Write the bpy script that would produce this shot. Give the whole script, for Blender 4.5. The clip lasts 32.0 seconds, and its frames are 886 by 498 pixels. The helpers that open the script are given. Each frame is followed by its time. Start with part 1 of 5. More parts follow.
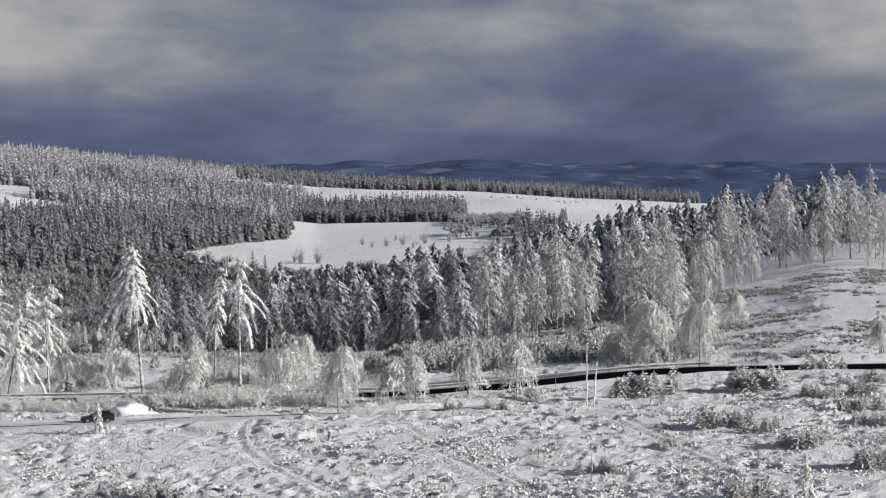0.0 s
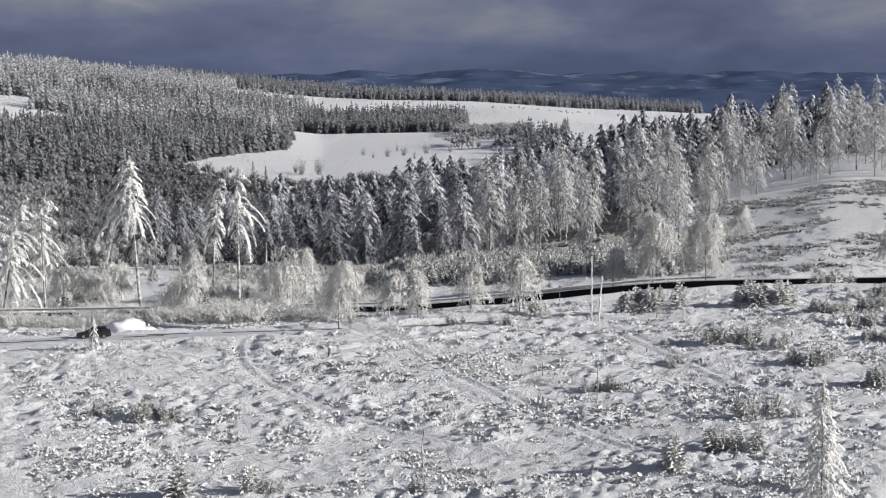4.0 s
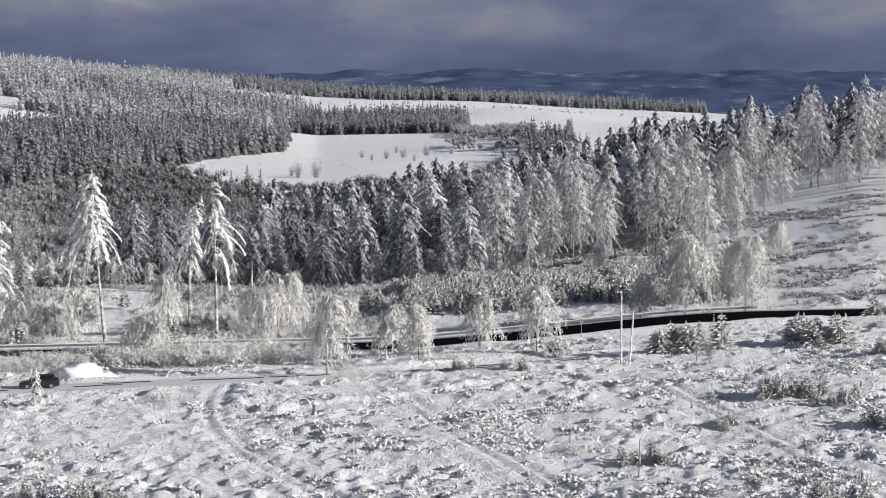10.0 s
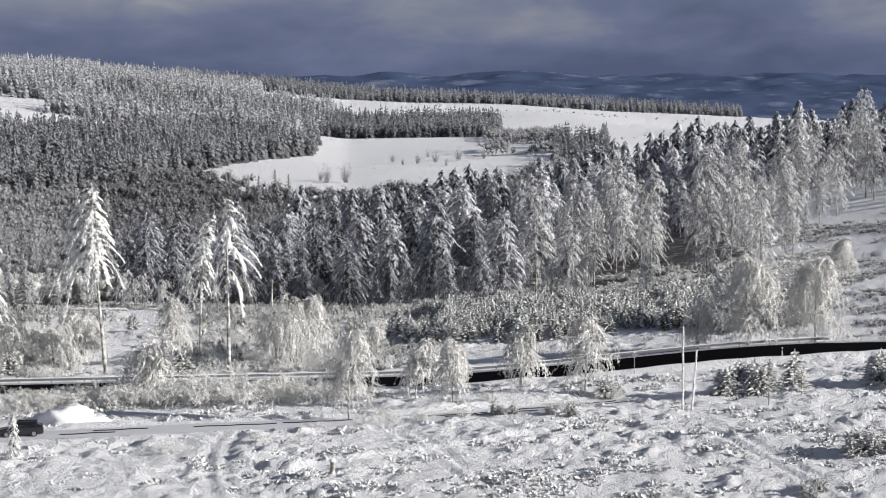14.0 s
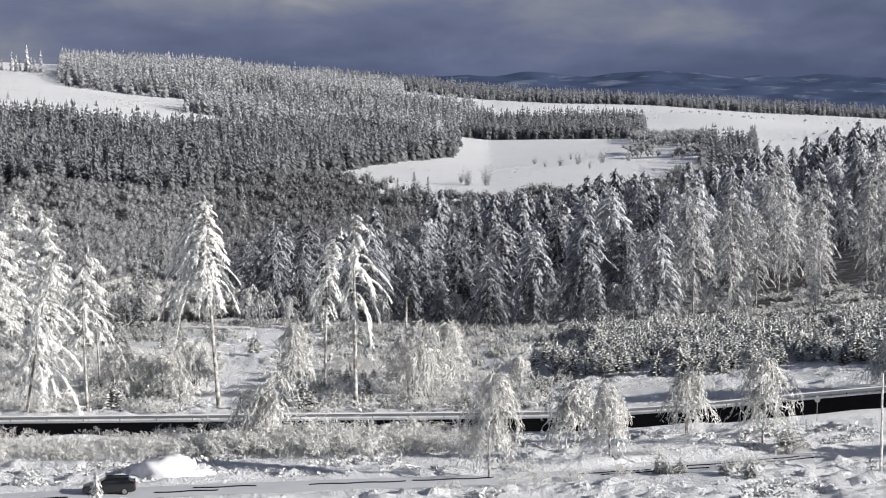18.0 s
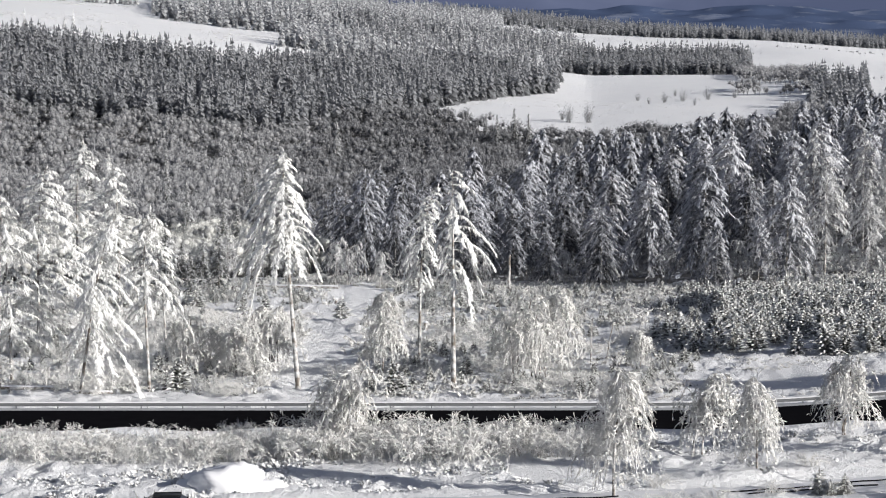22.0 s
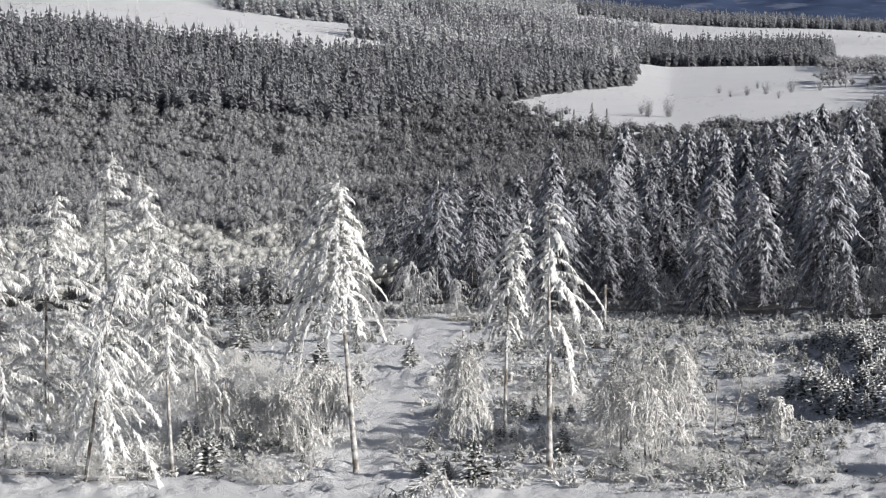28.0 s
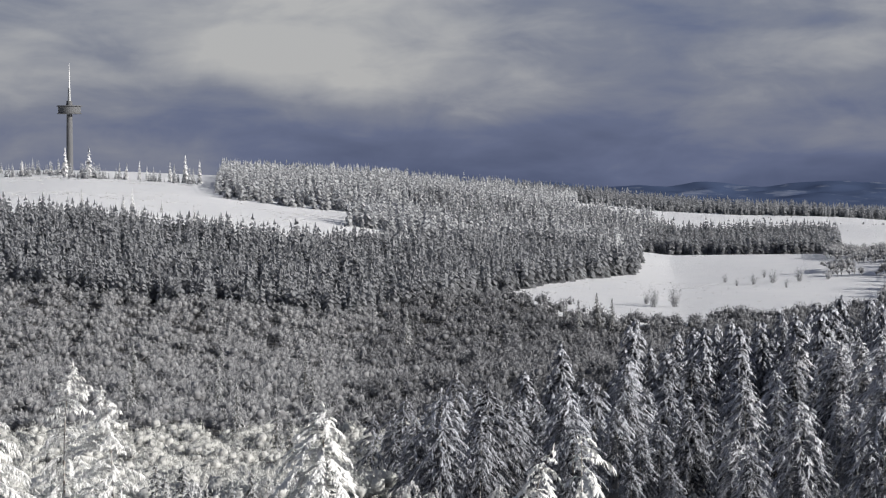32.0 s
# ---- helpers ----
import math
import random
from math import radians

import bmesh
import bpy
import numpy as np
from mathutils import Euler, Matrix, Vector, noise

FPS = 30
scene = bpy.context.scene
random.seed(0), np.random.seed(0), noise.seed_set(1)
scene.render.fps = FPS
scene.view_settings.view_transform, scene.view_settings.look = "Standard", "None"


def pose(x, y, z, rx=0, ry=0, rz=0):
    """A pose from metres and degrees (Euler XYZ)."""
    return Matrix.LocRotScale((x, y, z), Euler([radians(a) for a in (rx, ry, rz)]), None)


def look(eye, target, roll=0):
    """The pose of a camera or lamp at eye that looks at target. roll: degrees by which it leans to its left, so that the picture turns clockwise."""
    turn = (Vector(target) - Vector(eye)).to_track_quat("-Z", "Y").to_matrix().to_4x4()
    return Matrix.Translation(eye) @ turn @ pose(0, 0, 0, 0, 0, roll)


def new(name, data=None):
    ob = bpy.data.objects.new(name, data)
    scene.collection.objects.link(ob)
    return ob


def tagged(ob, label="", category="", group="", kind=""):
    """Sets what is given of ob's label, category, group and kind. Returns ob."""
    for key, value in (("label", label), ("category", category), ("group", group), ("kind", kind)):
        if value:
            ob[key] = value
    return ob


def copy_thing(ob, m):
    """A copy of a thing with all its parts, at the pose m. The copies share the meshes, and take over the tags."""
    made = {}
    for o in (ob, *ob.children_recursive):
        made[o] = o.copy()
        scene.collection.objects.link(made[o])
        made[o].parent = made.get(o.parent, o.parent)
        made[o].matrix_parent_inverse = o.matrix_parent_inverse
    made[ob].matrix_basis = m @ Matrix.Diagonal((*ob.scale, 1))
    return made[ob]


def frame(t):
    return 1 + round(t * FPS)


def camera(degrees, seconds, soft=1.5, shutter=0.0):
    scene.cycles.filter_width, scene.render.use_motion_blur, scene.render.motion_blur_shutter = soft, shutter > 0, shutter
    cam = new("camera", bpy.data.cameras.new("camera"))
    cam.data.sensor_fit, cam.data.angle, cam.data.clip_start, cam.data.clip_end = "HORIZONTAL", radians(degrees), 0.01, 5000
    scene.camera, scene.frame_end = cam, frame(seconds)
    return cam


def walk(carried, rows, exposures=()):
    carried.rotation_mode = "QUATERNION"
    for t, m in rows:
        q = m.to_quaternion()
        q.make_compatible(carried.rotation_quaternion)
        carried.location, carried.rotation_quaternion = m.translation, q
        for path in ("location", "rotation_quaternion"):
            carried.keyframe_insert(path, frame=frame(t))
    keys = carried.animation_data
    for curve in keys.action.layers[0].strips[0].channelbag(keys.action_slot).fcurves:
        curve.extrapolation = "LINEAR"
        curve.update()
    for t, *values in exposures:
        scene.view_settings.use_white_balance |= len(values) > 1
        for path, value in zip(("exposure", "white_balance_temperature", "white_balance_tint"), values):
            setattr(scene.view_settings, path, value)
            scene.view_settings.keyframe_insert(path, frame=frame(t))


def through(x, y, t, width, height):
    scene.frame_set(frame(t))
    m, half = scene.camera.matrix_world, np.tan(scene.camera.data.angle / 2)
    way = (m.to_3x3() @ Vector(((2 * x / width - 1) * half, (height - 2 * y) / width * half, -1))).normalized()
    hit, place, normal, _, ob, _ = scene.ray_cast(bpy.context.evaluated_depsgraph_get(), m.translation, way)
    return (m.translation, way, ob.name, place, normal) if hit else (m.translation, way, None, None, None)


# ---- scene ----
# The camera: a drone with a long lens that glides forward, 37 m over a snowy clearing.
cam = camera(23.93, 32.0, soft=1.1)
# seconds, x, y, z, tilt, turn to the left, roll
PATH = [
    (0, 0.69, -40.47, 36.59, 87.355, -0.027, -0.08),
    (1, 0.65, -40.02, 36.64, 86.865, -0.024, -0.10),
    (2, 0.67, -39.08, 36.55, 85.898, -0.001, -0.05),
    (3, 0.69, -37.72, 36.62, 85.043, 0.020, -0.08),
    (3.5, 0.63, -36.63, 36.61, 84.892, 0.019, -0.09),
    (5.5, 0.44, -24.15, 36.82, 84.901, 0.006, -0.13),
    (6, 0.36, -20.59, 36.88, 84.899, 0.004, -0.10),
    (7, 0.15, -13.59, 36.94, 84.897, 0.000, -0.12),
    (8, 0.12, -6.87, 37.00, 84.887, 0.002, -0.14),
    (9, 0.00, -0.00, 37.00, 84.866, -0.006, -0.11),
    (10, -0.12, 7.35, 36.97, 84.865, 0.007, -0.16),
    (11, -0.26, 14.90, 36.96, 84.871, -0.003, -0.14),
    (12, -0.47, 22.47, 36.96, 84.888, 0.003, -0.09),
    (13, -0.62, 30.00, 37.08, 84.897, 0.043, -0.10),
    (14, -0.83, 37.72, 37.05, 84.931, 0.863, -0.06),
    (15, -1.18, 45.19, 37.05, 84.919, 1.940, -0.04),
    (15.5, -1.41, 49.18, 36.98, 84.933, 2.453, -0.03),
    (17.5, -2.50, 64.88, 37.08, 84.934, 4.279, 0.07),
    (18, -2.89, 69.01, 37.05, 84.930, 4.717, 0.08),
    (19, -3.90, 77.05, 37.08, 84.941, 5.591, 0.15),
    (20, -4.96, 85.21, 37.08, 84.848, 6.154, 0.22),
    (20.5, -5.48, 89.29, 37.05, 84.479, 6.436, 0.19),
    (21, -6.02, 93.41, 37.06, 84.013, 6.776, 0.18),
    (22, -7.10, 101.32, 37.09, 83.107, 7.391, 0.19),
    (22.5, -7.67, 104.94, 37.10, 82.921, 7.597, 0.21),
    (23, -8.26, 108.56, 37.07, 82.901, 7.918, 0.22),
    (24, -9.32, 115.05, 36.98, 82.876, 8.779, 0.22),
    (25, -10.42, 121.32, 36.98, 82.834, 9.308, 0.21),
    (25.5, -11.10, 125.04, 37.03, 82.837, 9.311, 0.16),
    (27.5, -14.04, 141.10, 37.02, 82.836, 9.344, 0.01),
    (28, -14.82, 145.26, 36.97, 82.830, 9.336, -0.01),
    (29, -16.27, 153.51, 36.92, 82.816, 9.339, -0.06),
    (29.5, -17.09, 157.74, 36.94, 82.836, 9.343, -0.09),
    (30, -17.82, 161.90, 36.92, 83.499, 9.347, -0.08),
    (30.5, -18.45, 165.40, 37.00, 84.625, 9.339, -0.09),
    (31, -19.22, 169.27, 36.93, 85.892, 9.328, -0.12),
    (32, -20.67, 176.65, 37.01, 87.939, 9.307, -0.08),
]
walk(cam, [(t, pose(x, y, z, rx, 0, rz) @ pose(0, 0, 0, 0, 0, roll)) for t, x, y, z, rx, rz, roll in PATH],
     exposures=[(0, 0.17), (3, 0.21), (9, 0.32), (13, 0.40), (19, 0.39), (23, 0.45), (25, 0.43), (28, 0.23), (32, 0.27)])

# ---- sky and sun ----
SUN_ELEVATION, SUN_AZIMUTH = 18.0, 104.0  # degrees; azimuth clockwise from +y


def nodes_of(owner):
    owner.use_nodes = True
    tree = owner.node_tree
    tree.nodes.clear()
    return tree, tree.nodes, tree.links


def ramp(nodes, links, source, stops, kind="LINEAR"):
    node = nodes.new("ShaderNodeValToRGB")
    node.color_ramp.interpolation = kind
    el = node.color_ramp.elements
    while len(el) < len(stops):
        el.new(0.5)
    for e, (at, colour) in zip(el, stops):
        e.position = at
        e.color = (*colour, 1) if len(colour) == 3 else colour
    links.new(source, node.inputs[0])
    return node.outputs[0]


def grey(v):
    return (v, v, v)


def maths(nodes, links, kind, a, b):
    node = nodes.new("ShaderNodeMath")
    node.operation = kind
    for k, v in enumerate((a, b)):
        if isinstance(v, (int, float)):
            node.inputs[k].default_value = v
        else:
            links.new(v, node.inputs[k])
    return node.outputs[0]


def mixed(nodes, links, fac, a, b, kind="MIX"):
    node = nodes.new("ShaderNodeMix")
    node.data_type, node.blend_type = "RGBA", kind
    for k, v in ((0, fac), (6, a), (7, b)):
        if isinstance(v, (int, float)):
            node.inputs[k].default_value = v
        elif isinstance(v, tuple):
            node.inputs[k].default_value = (*v, 1)
        else:
            links.new(v, node.inputs[k])
    return node.outputs[2]


def noise_tex(nodes, links, vector, scale, detail=4.0, rough=0.55, warp=0.0):
    node = nodes.new("ShaderNodeTexNoise")
    node.inputs["Scale"].default_value = scale
    node.inputs["Detail"].default_value = detail
    node.inputs["Roughness"].default_value = rough
    node.inputs["Distortion"].default_value = warp
    links.new(vector, node.inputs["Vector"])
    return node.outputs["Fac"]


def scaled(nodes, links, vector, by, move=(0, 0, 0)):
    node = nodes.new("ShaderNodeMapping")
    node.inputs["Scale"].default_value = by
    node.inputs["Location"].default_value = move
    links.new(vector, node.inputs["Vector"])
    return node.outputs[0]


world = bpy.data.worlds.new("winter_sky")
scene.world = world
tree, nodes, links = nodes_of(world)
sky = nodes.new("ShaderNodeTexSky")
sky.sky_type, sky.sun_disc = "NISHITA", False
sky.sun_elevation, sky.sun_rotation = radians(SUN_ELEVATION), radians(SUN_AZIMUTH)
where = nodes.new("ShaderNodeTexCoord").outputs["Generated"]
split = nodes.new("ShaderNodeSeparateXYZ")
links.new(where, split.inputs[0])
big = noise_tex(nodes, links, scaled(nodes, links, where, (7, 7, 22), (1.3, 0.2, 0.55)), 1.0, 5, 0.5, 0.3)
fine = noise_tex(nodes, links, scaled(nodes, links, where, (19, 19, 48), (0.4, 0.9, 0.1)), 1.0, 6, 0.55, 0.5)
cover = maths(nodes, links, "ADD", maths(nodes, links, "MULTIPLY", big, 0.7), maths(nodes, links, "MULTIPLY", fine, 0.3))
# the cloud deck thins to brighter grey on the western side, away from the distant hills
lean = maths(nodes, links, "ADD", maths(nodes, links, "MULTIPLY", split.outputs[0], -0.26), maths(nodes, links, "MULTIPLY", maths(nodes, links, "SUBTRACT", maths(nodes, links, "MINIMUM", split.outputs[2], 0.065), 0.012), 3.8))
cover = maths(nodes, links, "ADD", maths(nodes, links, "SUBTRACT", cover, 0.05), lean)
# a thinner, brighter stretch of cloud over the hill's western flank
gap = ramp(nodes, links, maths(nodes, links, "ADD", split.outputs[0], 0.5), [(0.20, grey(0)), (0.32, grey(1)), (0.46, grey(0))], "EASE")
aloft = ramp(nodes, links, split.outputs[2], [(0.012, grey(0)), (0.045, grey(1)), (0.10, grey(0.5))], "EASE")
cover = maths(nodes, links, "ADD", cover, maths(nodes, links, "MULTIPLY", maths(nodes, links, "MULTIPLY", gap, aloft), 0.15))
# and again towards the east
east = maths(nodes, links, "MAXIMUM", maths(nodes, links, "SUBTRACT", split.outputs[0], 0.09), 0.0)
high = ramp(nodes, links, split.outputs[2], [(0.005, grey(0)), (0.05, grey(1))])
cover = maths(nodes, links, "ADD", cover, maths(nodes, links, "MULTIPLY", maths(nodes, links, "MULTIPLY", maths(nodes, links, "MINIMUM", east, 0.14), high), 1.7))
# sky overhead, out of view, darkened to deepen the shade on the ground
cover = maths(nodes, links, "SUBTRACT", cover, maths(nodes, links, "MULTIPLY", maths(nodes, links, "MAXIMUM", maths(nodes, links, "SUBTRACT", split.outputs[2], 0.16), 0.0), 0.48))
clouds = ramp(nodes, links, cover, [(0.34, (0.080, 0.105, 0.20)), (0.50, (0.135, 0.165, 0.285)), (0.62, (0.23, 0.25, 0.33)), (0.82, (0.52, 0.52, 0.53))])
dim = nodes.new("ShaderNodeVectorMath")
dim.operation = "SCALE"
dim.inputs["Scale"].default_value = 0.07
links.new(sky.outputs[0], dim.inputs[0])
# the unseen zenith is turned grey to make the fill light less blue
overhead = ramp(nodes, links, split.outputs[2], [(0.12, grey(0)), (0.35, grey(1))], "EASE")
clouds = mixed(nodes, links, overhead, clouds, (0.105, 0.122, 0.178))
blend = mixed(nodes, links, 0.9, dim.outputs[0], clouds)
back = nodes.new("ShaderNodeBackground")
back.inputs["Strength"].default_value = 0.74
links.new(blend, back.inputs["Color"])
links.new(back.outputs[0], nodes.new("ShaderNodeOutputWorld").inputs[0])

sun = new("sun", bpy.data.lights.new("sun", "SUN"))
sun.data.energy, sun.data.angle, sun.data.color = 5.0, radians(0.6), (1.0, 0.965, 0.915)
a, e = radians(SUN_AZIMUTH), radians(SUN_ELEVATION)
sun.matrix_world = look((math.sin(a) * math.cos(e) * 900, math.cos(a) * math.cos(e) * 900, math.sin(e) * 900), (0, 0, 0))

# ---- materials ----


def material(name, build, rough=0.8, spec=0.3, through=0.0):
    mat = bpy.data.materials.new(name)
    tree, nodes, links = nodes_of(mat)
    shader = nodes.new("ShaderNodeBsdfPrincipled")
    shader.inputs["Roughness"].default_value = rough
    shader.inputs["Specular IOR Level"].default_value = spec
    place = nodes.new("ShaderNodeTexCoord").outputs["Object"]
    build(nodes, links, place, shader)
    result = shader.outputs[0]
    if through:  # rime lets daylight pass into its shaded side
        thin = nodes.new("ShaderNodeBsdfTranslucent")
        links.new(shader.inputs["Base Color"].links[0].from_socket, thin.inputs["Color"])
        both = nodes.new("ShaderNodeMixShader")
        both.inputs[0].default_value = through
        links.new(result, both.inputs[1])
        links.new(thin.outputs[0], both.inputs[2])
        result = both.outputs[0]
    links.new(result, nodes.new("ShaderNodeOutputMaterial").inputs[0])
    return mat


def bump(nodes, links, shader, height, strength, distance):
    node = nodes.new("ShaderNodeBump")
    node.inputs["Strength"].default_value = strength
    node.inputs["Distance"].default_value = distance
    links.new(height, node.inputs["Height"])
    links.new(node.outputs[0], shader.inputs["Normal"])


def snow_build(nodes, links, place, shader):
    wide = noise_tex(nodes, links, place, 0.05, 3)
    grain = noise_tex(nodes, links, place, 1.6, 6, 0.65)
    litter = noise_tex(nodes, links, place, 1.5, 7, 0.75)
    snow = mixed(nodes, links, wide, (0.79, 0.80, 0.83), (0.87, 0.875, 0.885))
    straw = ramp(nodes, links, litter, [(0.58, grey(0)), (0.68, grey(1))])
    patch = ramp(nodes, links, noise_tex(nodes, links, place, 0.07, 4), [(0.46, grey(0.0)), (0.66, grey(0.4))])
    amount = maths(nodes, links, "MULTIPLY", straw, patch)
    links.new(mixed(nodes, links, amount, snow, (0.20, 0.19, 0.16)), shader.inputs["Base Color"])
    bump(nodes, links, shader, maths(nodes, links, "ADD", grain, litter), 0.75, 0.5)


# the rime value also carries shade painted into inner and lower growth
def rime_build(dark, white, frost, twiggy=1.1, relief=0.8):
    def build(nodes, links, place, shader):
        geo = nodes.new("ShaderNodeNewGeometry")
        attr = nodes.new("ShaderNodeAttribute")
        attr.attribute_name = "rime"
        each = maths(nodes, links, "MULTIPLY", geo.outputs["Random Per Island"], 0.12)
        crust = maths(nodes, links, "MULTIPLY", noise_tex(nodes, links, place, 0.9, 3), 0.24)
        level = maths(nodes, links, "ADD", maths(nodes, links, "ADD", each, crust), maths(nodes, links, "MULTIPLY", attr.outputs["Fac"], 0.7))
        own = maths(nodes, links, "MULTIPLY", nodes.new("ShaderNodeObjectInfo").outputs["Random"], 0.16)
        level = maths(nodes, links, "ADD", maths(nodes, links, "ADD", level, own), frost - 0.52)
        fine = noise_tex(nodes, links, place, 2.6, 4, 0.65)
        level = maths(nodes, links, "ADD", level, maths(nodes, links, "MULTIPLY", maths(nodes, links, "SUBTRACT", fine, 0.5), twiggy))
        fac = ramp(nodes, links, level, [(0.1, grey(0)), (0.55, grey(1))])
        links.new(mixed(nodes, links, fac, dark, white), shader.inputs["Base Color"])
        if relief:
            bump(nodes, links, shader, fine, relief, 0.35)
    return build


def plain(colour, other, scale, rough_detail=0.3):
    def build(nodes, links, place, shader):
        links.new(mixed(nodes, links, noise_tex(nodes, links, place, scale, 6, 0.6), colour, other), shader.inputs["Base Color"])
        bump(nodes, links, shader, noise_tex(nodes, links, place, scale * 4, 4), rough_detail, 0.02)
    return build


def bark_build(nodes, links, place, shader):
    streak = noise_tex(nodes, links, scaled(nodes, links, place, (6, 6, 0.6)), 1.0, 5)
    side = noise_tex(nodes, links, place, 1.3, 3)
    wood = mixed(nodes, links, streak, (0.09, 0.075, 0.06), (0.26, 0.23, 0.20))
    ice = ramp(nodes, links, side, [(0.42, grey(0)), (0.58, grey(0.85))])
    links.new(mixed(nodes, links, ice, wood, (0.68, 0.68, 0.68)), shader.inputs["Base Color"])
    bump(nodes, links, shader, streak, 0.5, 0.03)



# dark ground colour in place of the trees' shade, with snow patches
def floor_shade_build(nodes, links, place, shader):
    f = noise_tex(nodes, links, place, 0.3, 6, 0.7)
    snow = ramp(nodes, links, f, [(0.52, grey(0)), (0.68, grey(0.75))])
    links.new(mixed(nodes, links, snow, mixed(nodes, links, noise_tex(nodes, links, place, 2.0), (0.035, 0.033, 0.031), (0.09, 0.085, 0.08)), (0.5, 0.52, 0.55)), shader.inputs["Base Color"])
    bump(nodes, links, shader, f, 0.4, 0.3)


def hazed_hills_build(nodes, links, place, shader):
    """Far wooded hills under cloud, snowy fields between woods, haze put into the blue."""
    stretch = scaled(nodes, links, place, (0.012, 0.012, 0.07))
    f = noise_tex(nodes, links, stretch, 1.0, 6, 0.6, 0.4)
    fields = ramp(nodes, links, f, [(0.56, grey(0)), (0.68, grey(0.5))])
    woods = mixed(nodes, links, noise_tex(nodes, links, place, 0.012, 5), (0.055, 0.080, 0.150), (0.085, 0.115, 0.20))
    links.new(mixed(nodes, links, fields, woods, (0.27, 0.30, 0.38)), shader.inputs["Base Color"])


def paint(colour, metal=0.0):
    def build(nodes, links, place, shader):
        links.new(mixed(nodes, links, noise_tex(nodes, links, place, 3.0, 5), colour, tuple(0.8 * c for c in colour)), shader.inputs["Base Color"])
        shader.inputs["Metallic"].default_value = metal
    return build


MAT = dict(
    snow=material("snow", snow_build, 0.7, 0.2),
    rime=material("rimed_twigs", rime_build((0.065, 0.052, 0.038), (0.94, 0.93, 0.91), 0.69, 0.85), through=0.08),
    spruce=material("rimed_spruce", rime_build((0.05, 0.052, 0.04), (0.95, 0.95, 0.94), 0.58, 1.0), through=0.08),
    # larch tones: darker for cloud shade, paler for sunlight, put into the colour
    larch=material("frosted_larch_shaded", rime_build((0.022, 0.023, 0.027), (0.56, 0.58, 0.64), 0.25, 0.7, 0.4), through=0.04),
    larch_half_lit=material("rimed_larch_half_lit", rime_build((0.030, 0.031, 0.035), (0.72, 0.73, 0.78), 0.35, 0.8, 0.4), through=0.06),
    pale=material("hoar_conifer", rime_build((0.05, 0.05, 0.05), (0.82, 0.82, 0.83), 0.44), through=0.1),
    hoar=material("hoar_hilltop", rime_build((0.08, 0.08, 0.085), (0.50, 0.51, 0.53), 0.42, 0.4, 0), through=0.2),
    # dark tone raised to put the air's haze into the colour
    far_conifer=material("hazed_frosted_conifer", rime_build((0.10, 0.103, 0.11), (0.33, 0.34, 0.36), 0.36, 0.3, 0), through=0.3),
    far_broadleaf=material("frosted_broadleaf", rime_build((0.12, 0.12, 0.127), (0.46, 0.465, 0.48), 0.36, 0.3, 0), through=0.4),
    # cloud shade painted into the valley wood, sunlight into the birchwood
    shaded_broadleaf=material("shaded_broadleaf", rime_build((0.055, 0.055, 0.058), (0.24, 0.245, 0.26), 0.26, 0.4, 0), through=0.15),
    birchwood=material("sunlit_frosted_birchwood", rime_build((0.07, 0.07, 0.06), (0.68, 0.68, 0.66), 0.46, 0.6, 0.4), through=0.2),
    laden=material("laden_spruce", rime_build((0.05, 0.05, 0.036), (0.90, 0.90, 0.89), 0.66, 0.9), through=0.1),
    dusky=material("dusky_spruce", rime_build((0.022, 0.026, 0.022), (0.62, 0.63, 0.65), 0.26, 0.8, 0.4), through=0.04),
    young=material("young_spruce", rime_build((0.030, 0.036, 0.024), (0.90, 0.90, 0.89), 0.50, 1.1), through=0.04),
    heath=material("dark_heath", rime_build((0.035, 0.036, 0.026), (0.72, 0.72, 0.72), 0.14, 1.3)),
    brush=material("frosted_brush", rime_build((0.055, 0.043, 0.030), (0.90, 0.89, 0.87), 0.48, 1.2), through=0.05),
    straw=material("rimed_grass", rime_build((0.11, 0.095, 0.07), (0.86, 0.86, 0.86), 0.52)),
    bark=material("bark", bark_build),
    litter=material("forest_floor", floor_shade_build),
    distance=material("hazed_hills", hazed_hills_build, 1.0, 0.0),
    packed=material("packed_snow", plain((0.50, 0.51, 0.54), (0.72, 0.73, 0.76), 0.35), 0.6),
    fresh=material("fresh_snow", plain((0.80, 0.81, 0.84), (0.86, 0.86, 0.88), 0.6, 0.5), 0.7),
    slush=material("slush", plain((0.30, 0.31, 0.33), (0.48, 0.49, 0.51), 0.8), 0.5),
    asphalt=material("wet_asphalt", plain((0.004, 0.004, 0.005), (0.011, 0.011, 0.013), 0.7), 0.95, 0.0),
    car_paint=material("dark_grey_paint", paint((0.035, 0.036, 0.04), 0.3), 0.3, 0.5),
    black=material("black_plastic", paint((0.012, 0.012, 0.014)), 0.4, 0.5),
    tint=material("tinted_glass", paint((0.01, 0.012, 0.015)), 0.12, 0.6),
    lamp=material("red_lens", paint((0.30, 0.02, 0.02)), 0.3, 0.5),
    rubber=material("rubber", paint((0.015, 0.015, 0.015)), 0.85),
    steel=material("galvanised_steel", paint((0.32, 0.33, 0.34), 0.6), 0.5, 0.5),
    concrete=material("concrete", plain((0.09, 0.095, 0.10), (0.15, 0.15, 0.16), 0.08), 0.8),
    white=material("white_paint", paint((0.75, 0.75, 0.75)), 0.5),
)

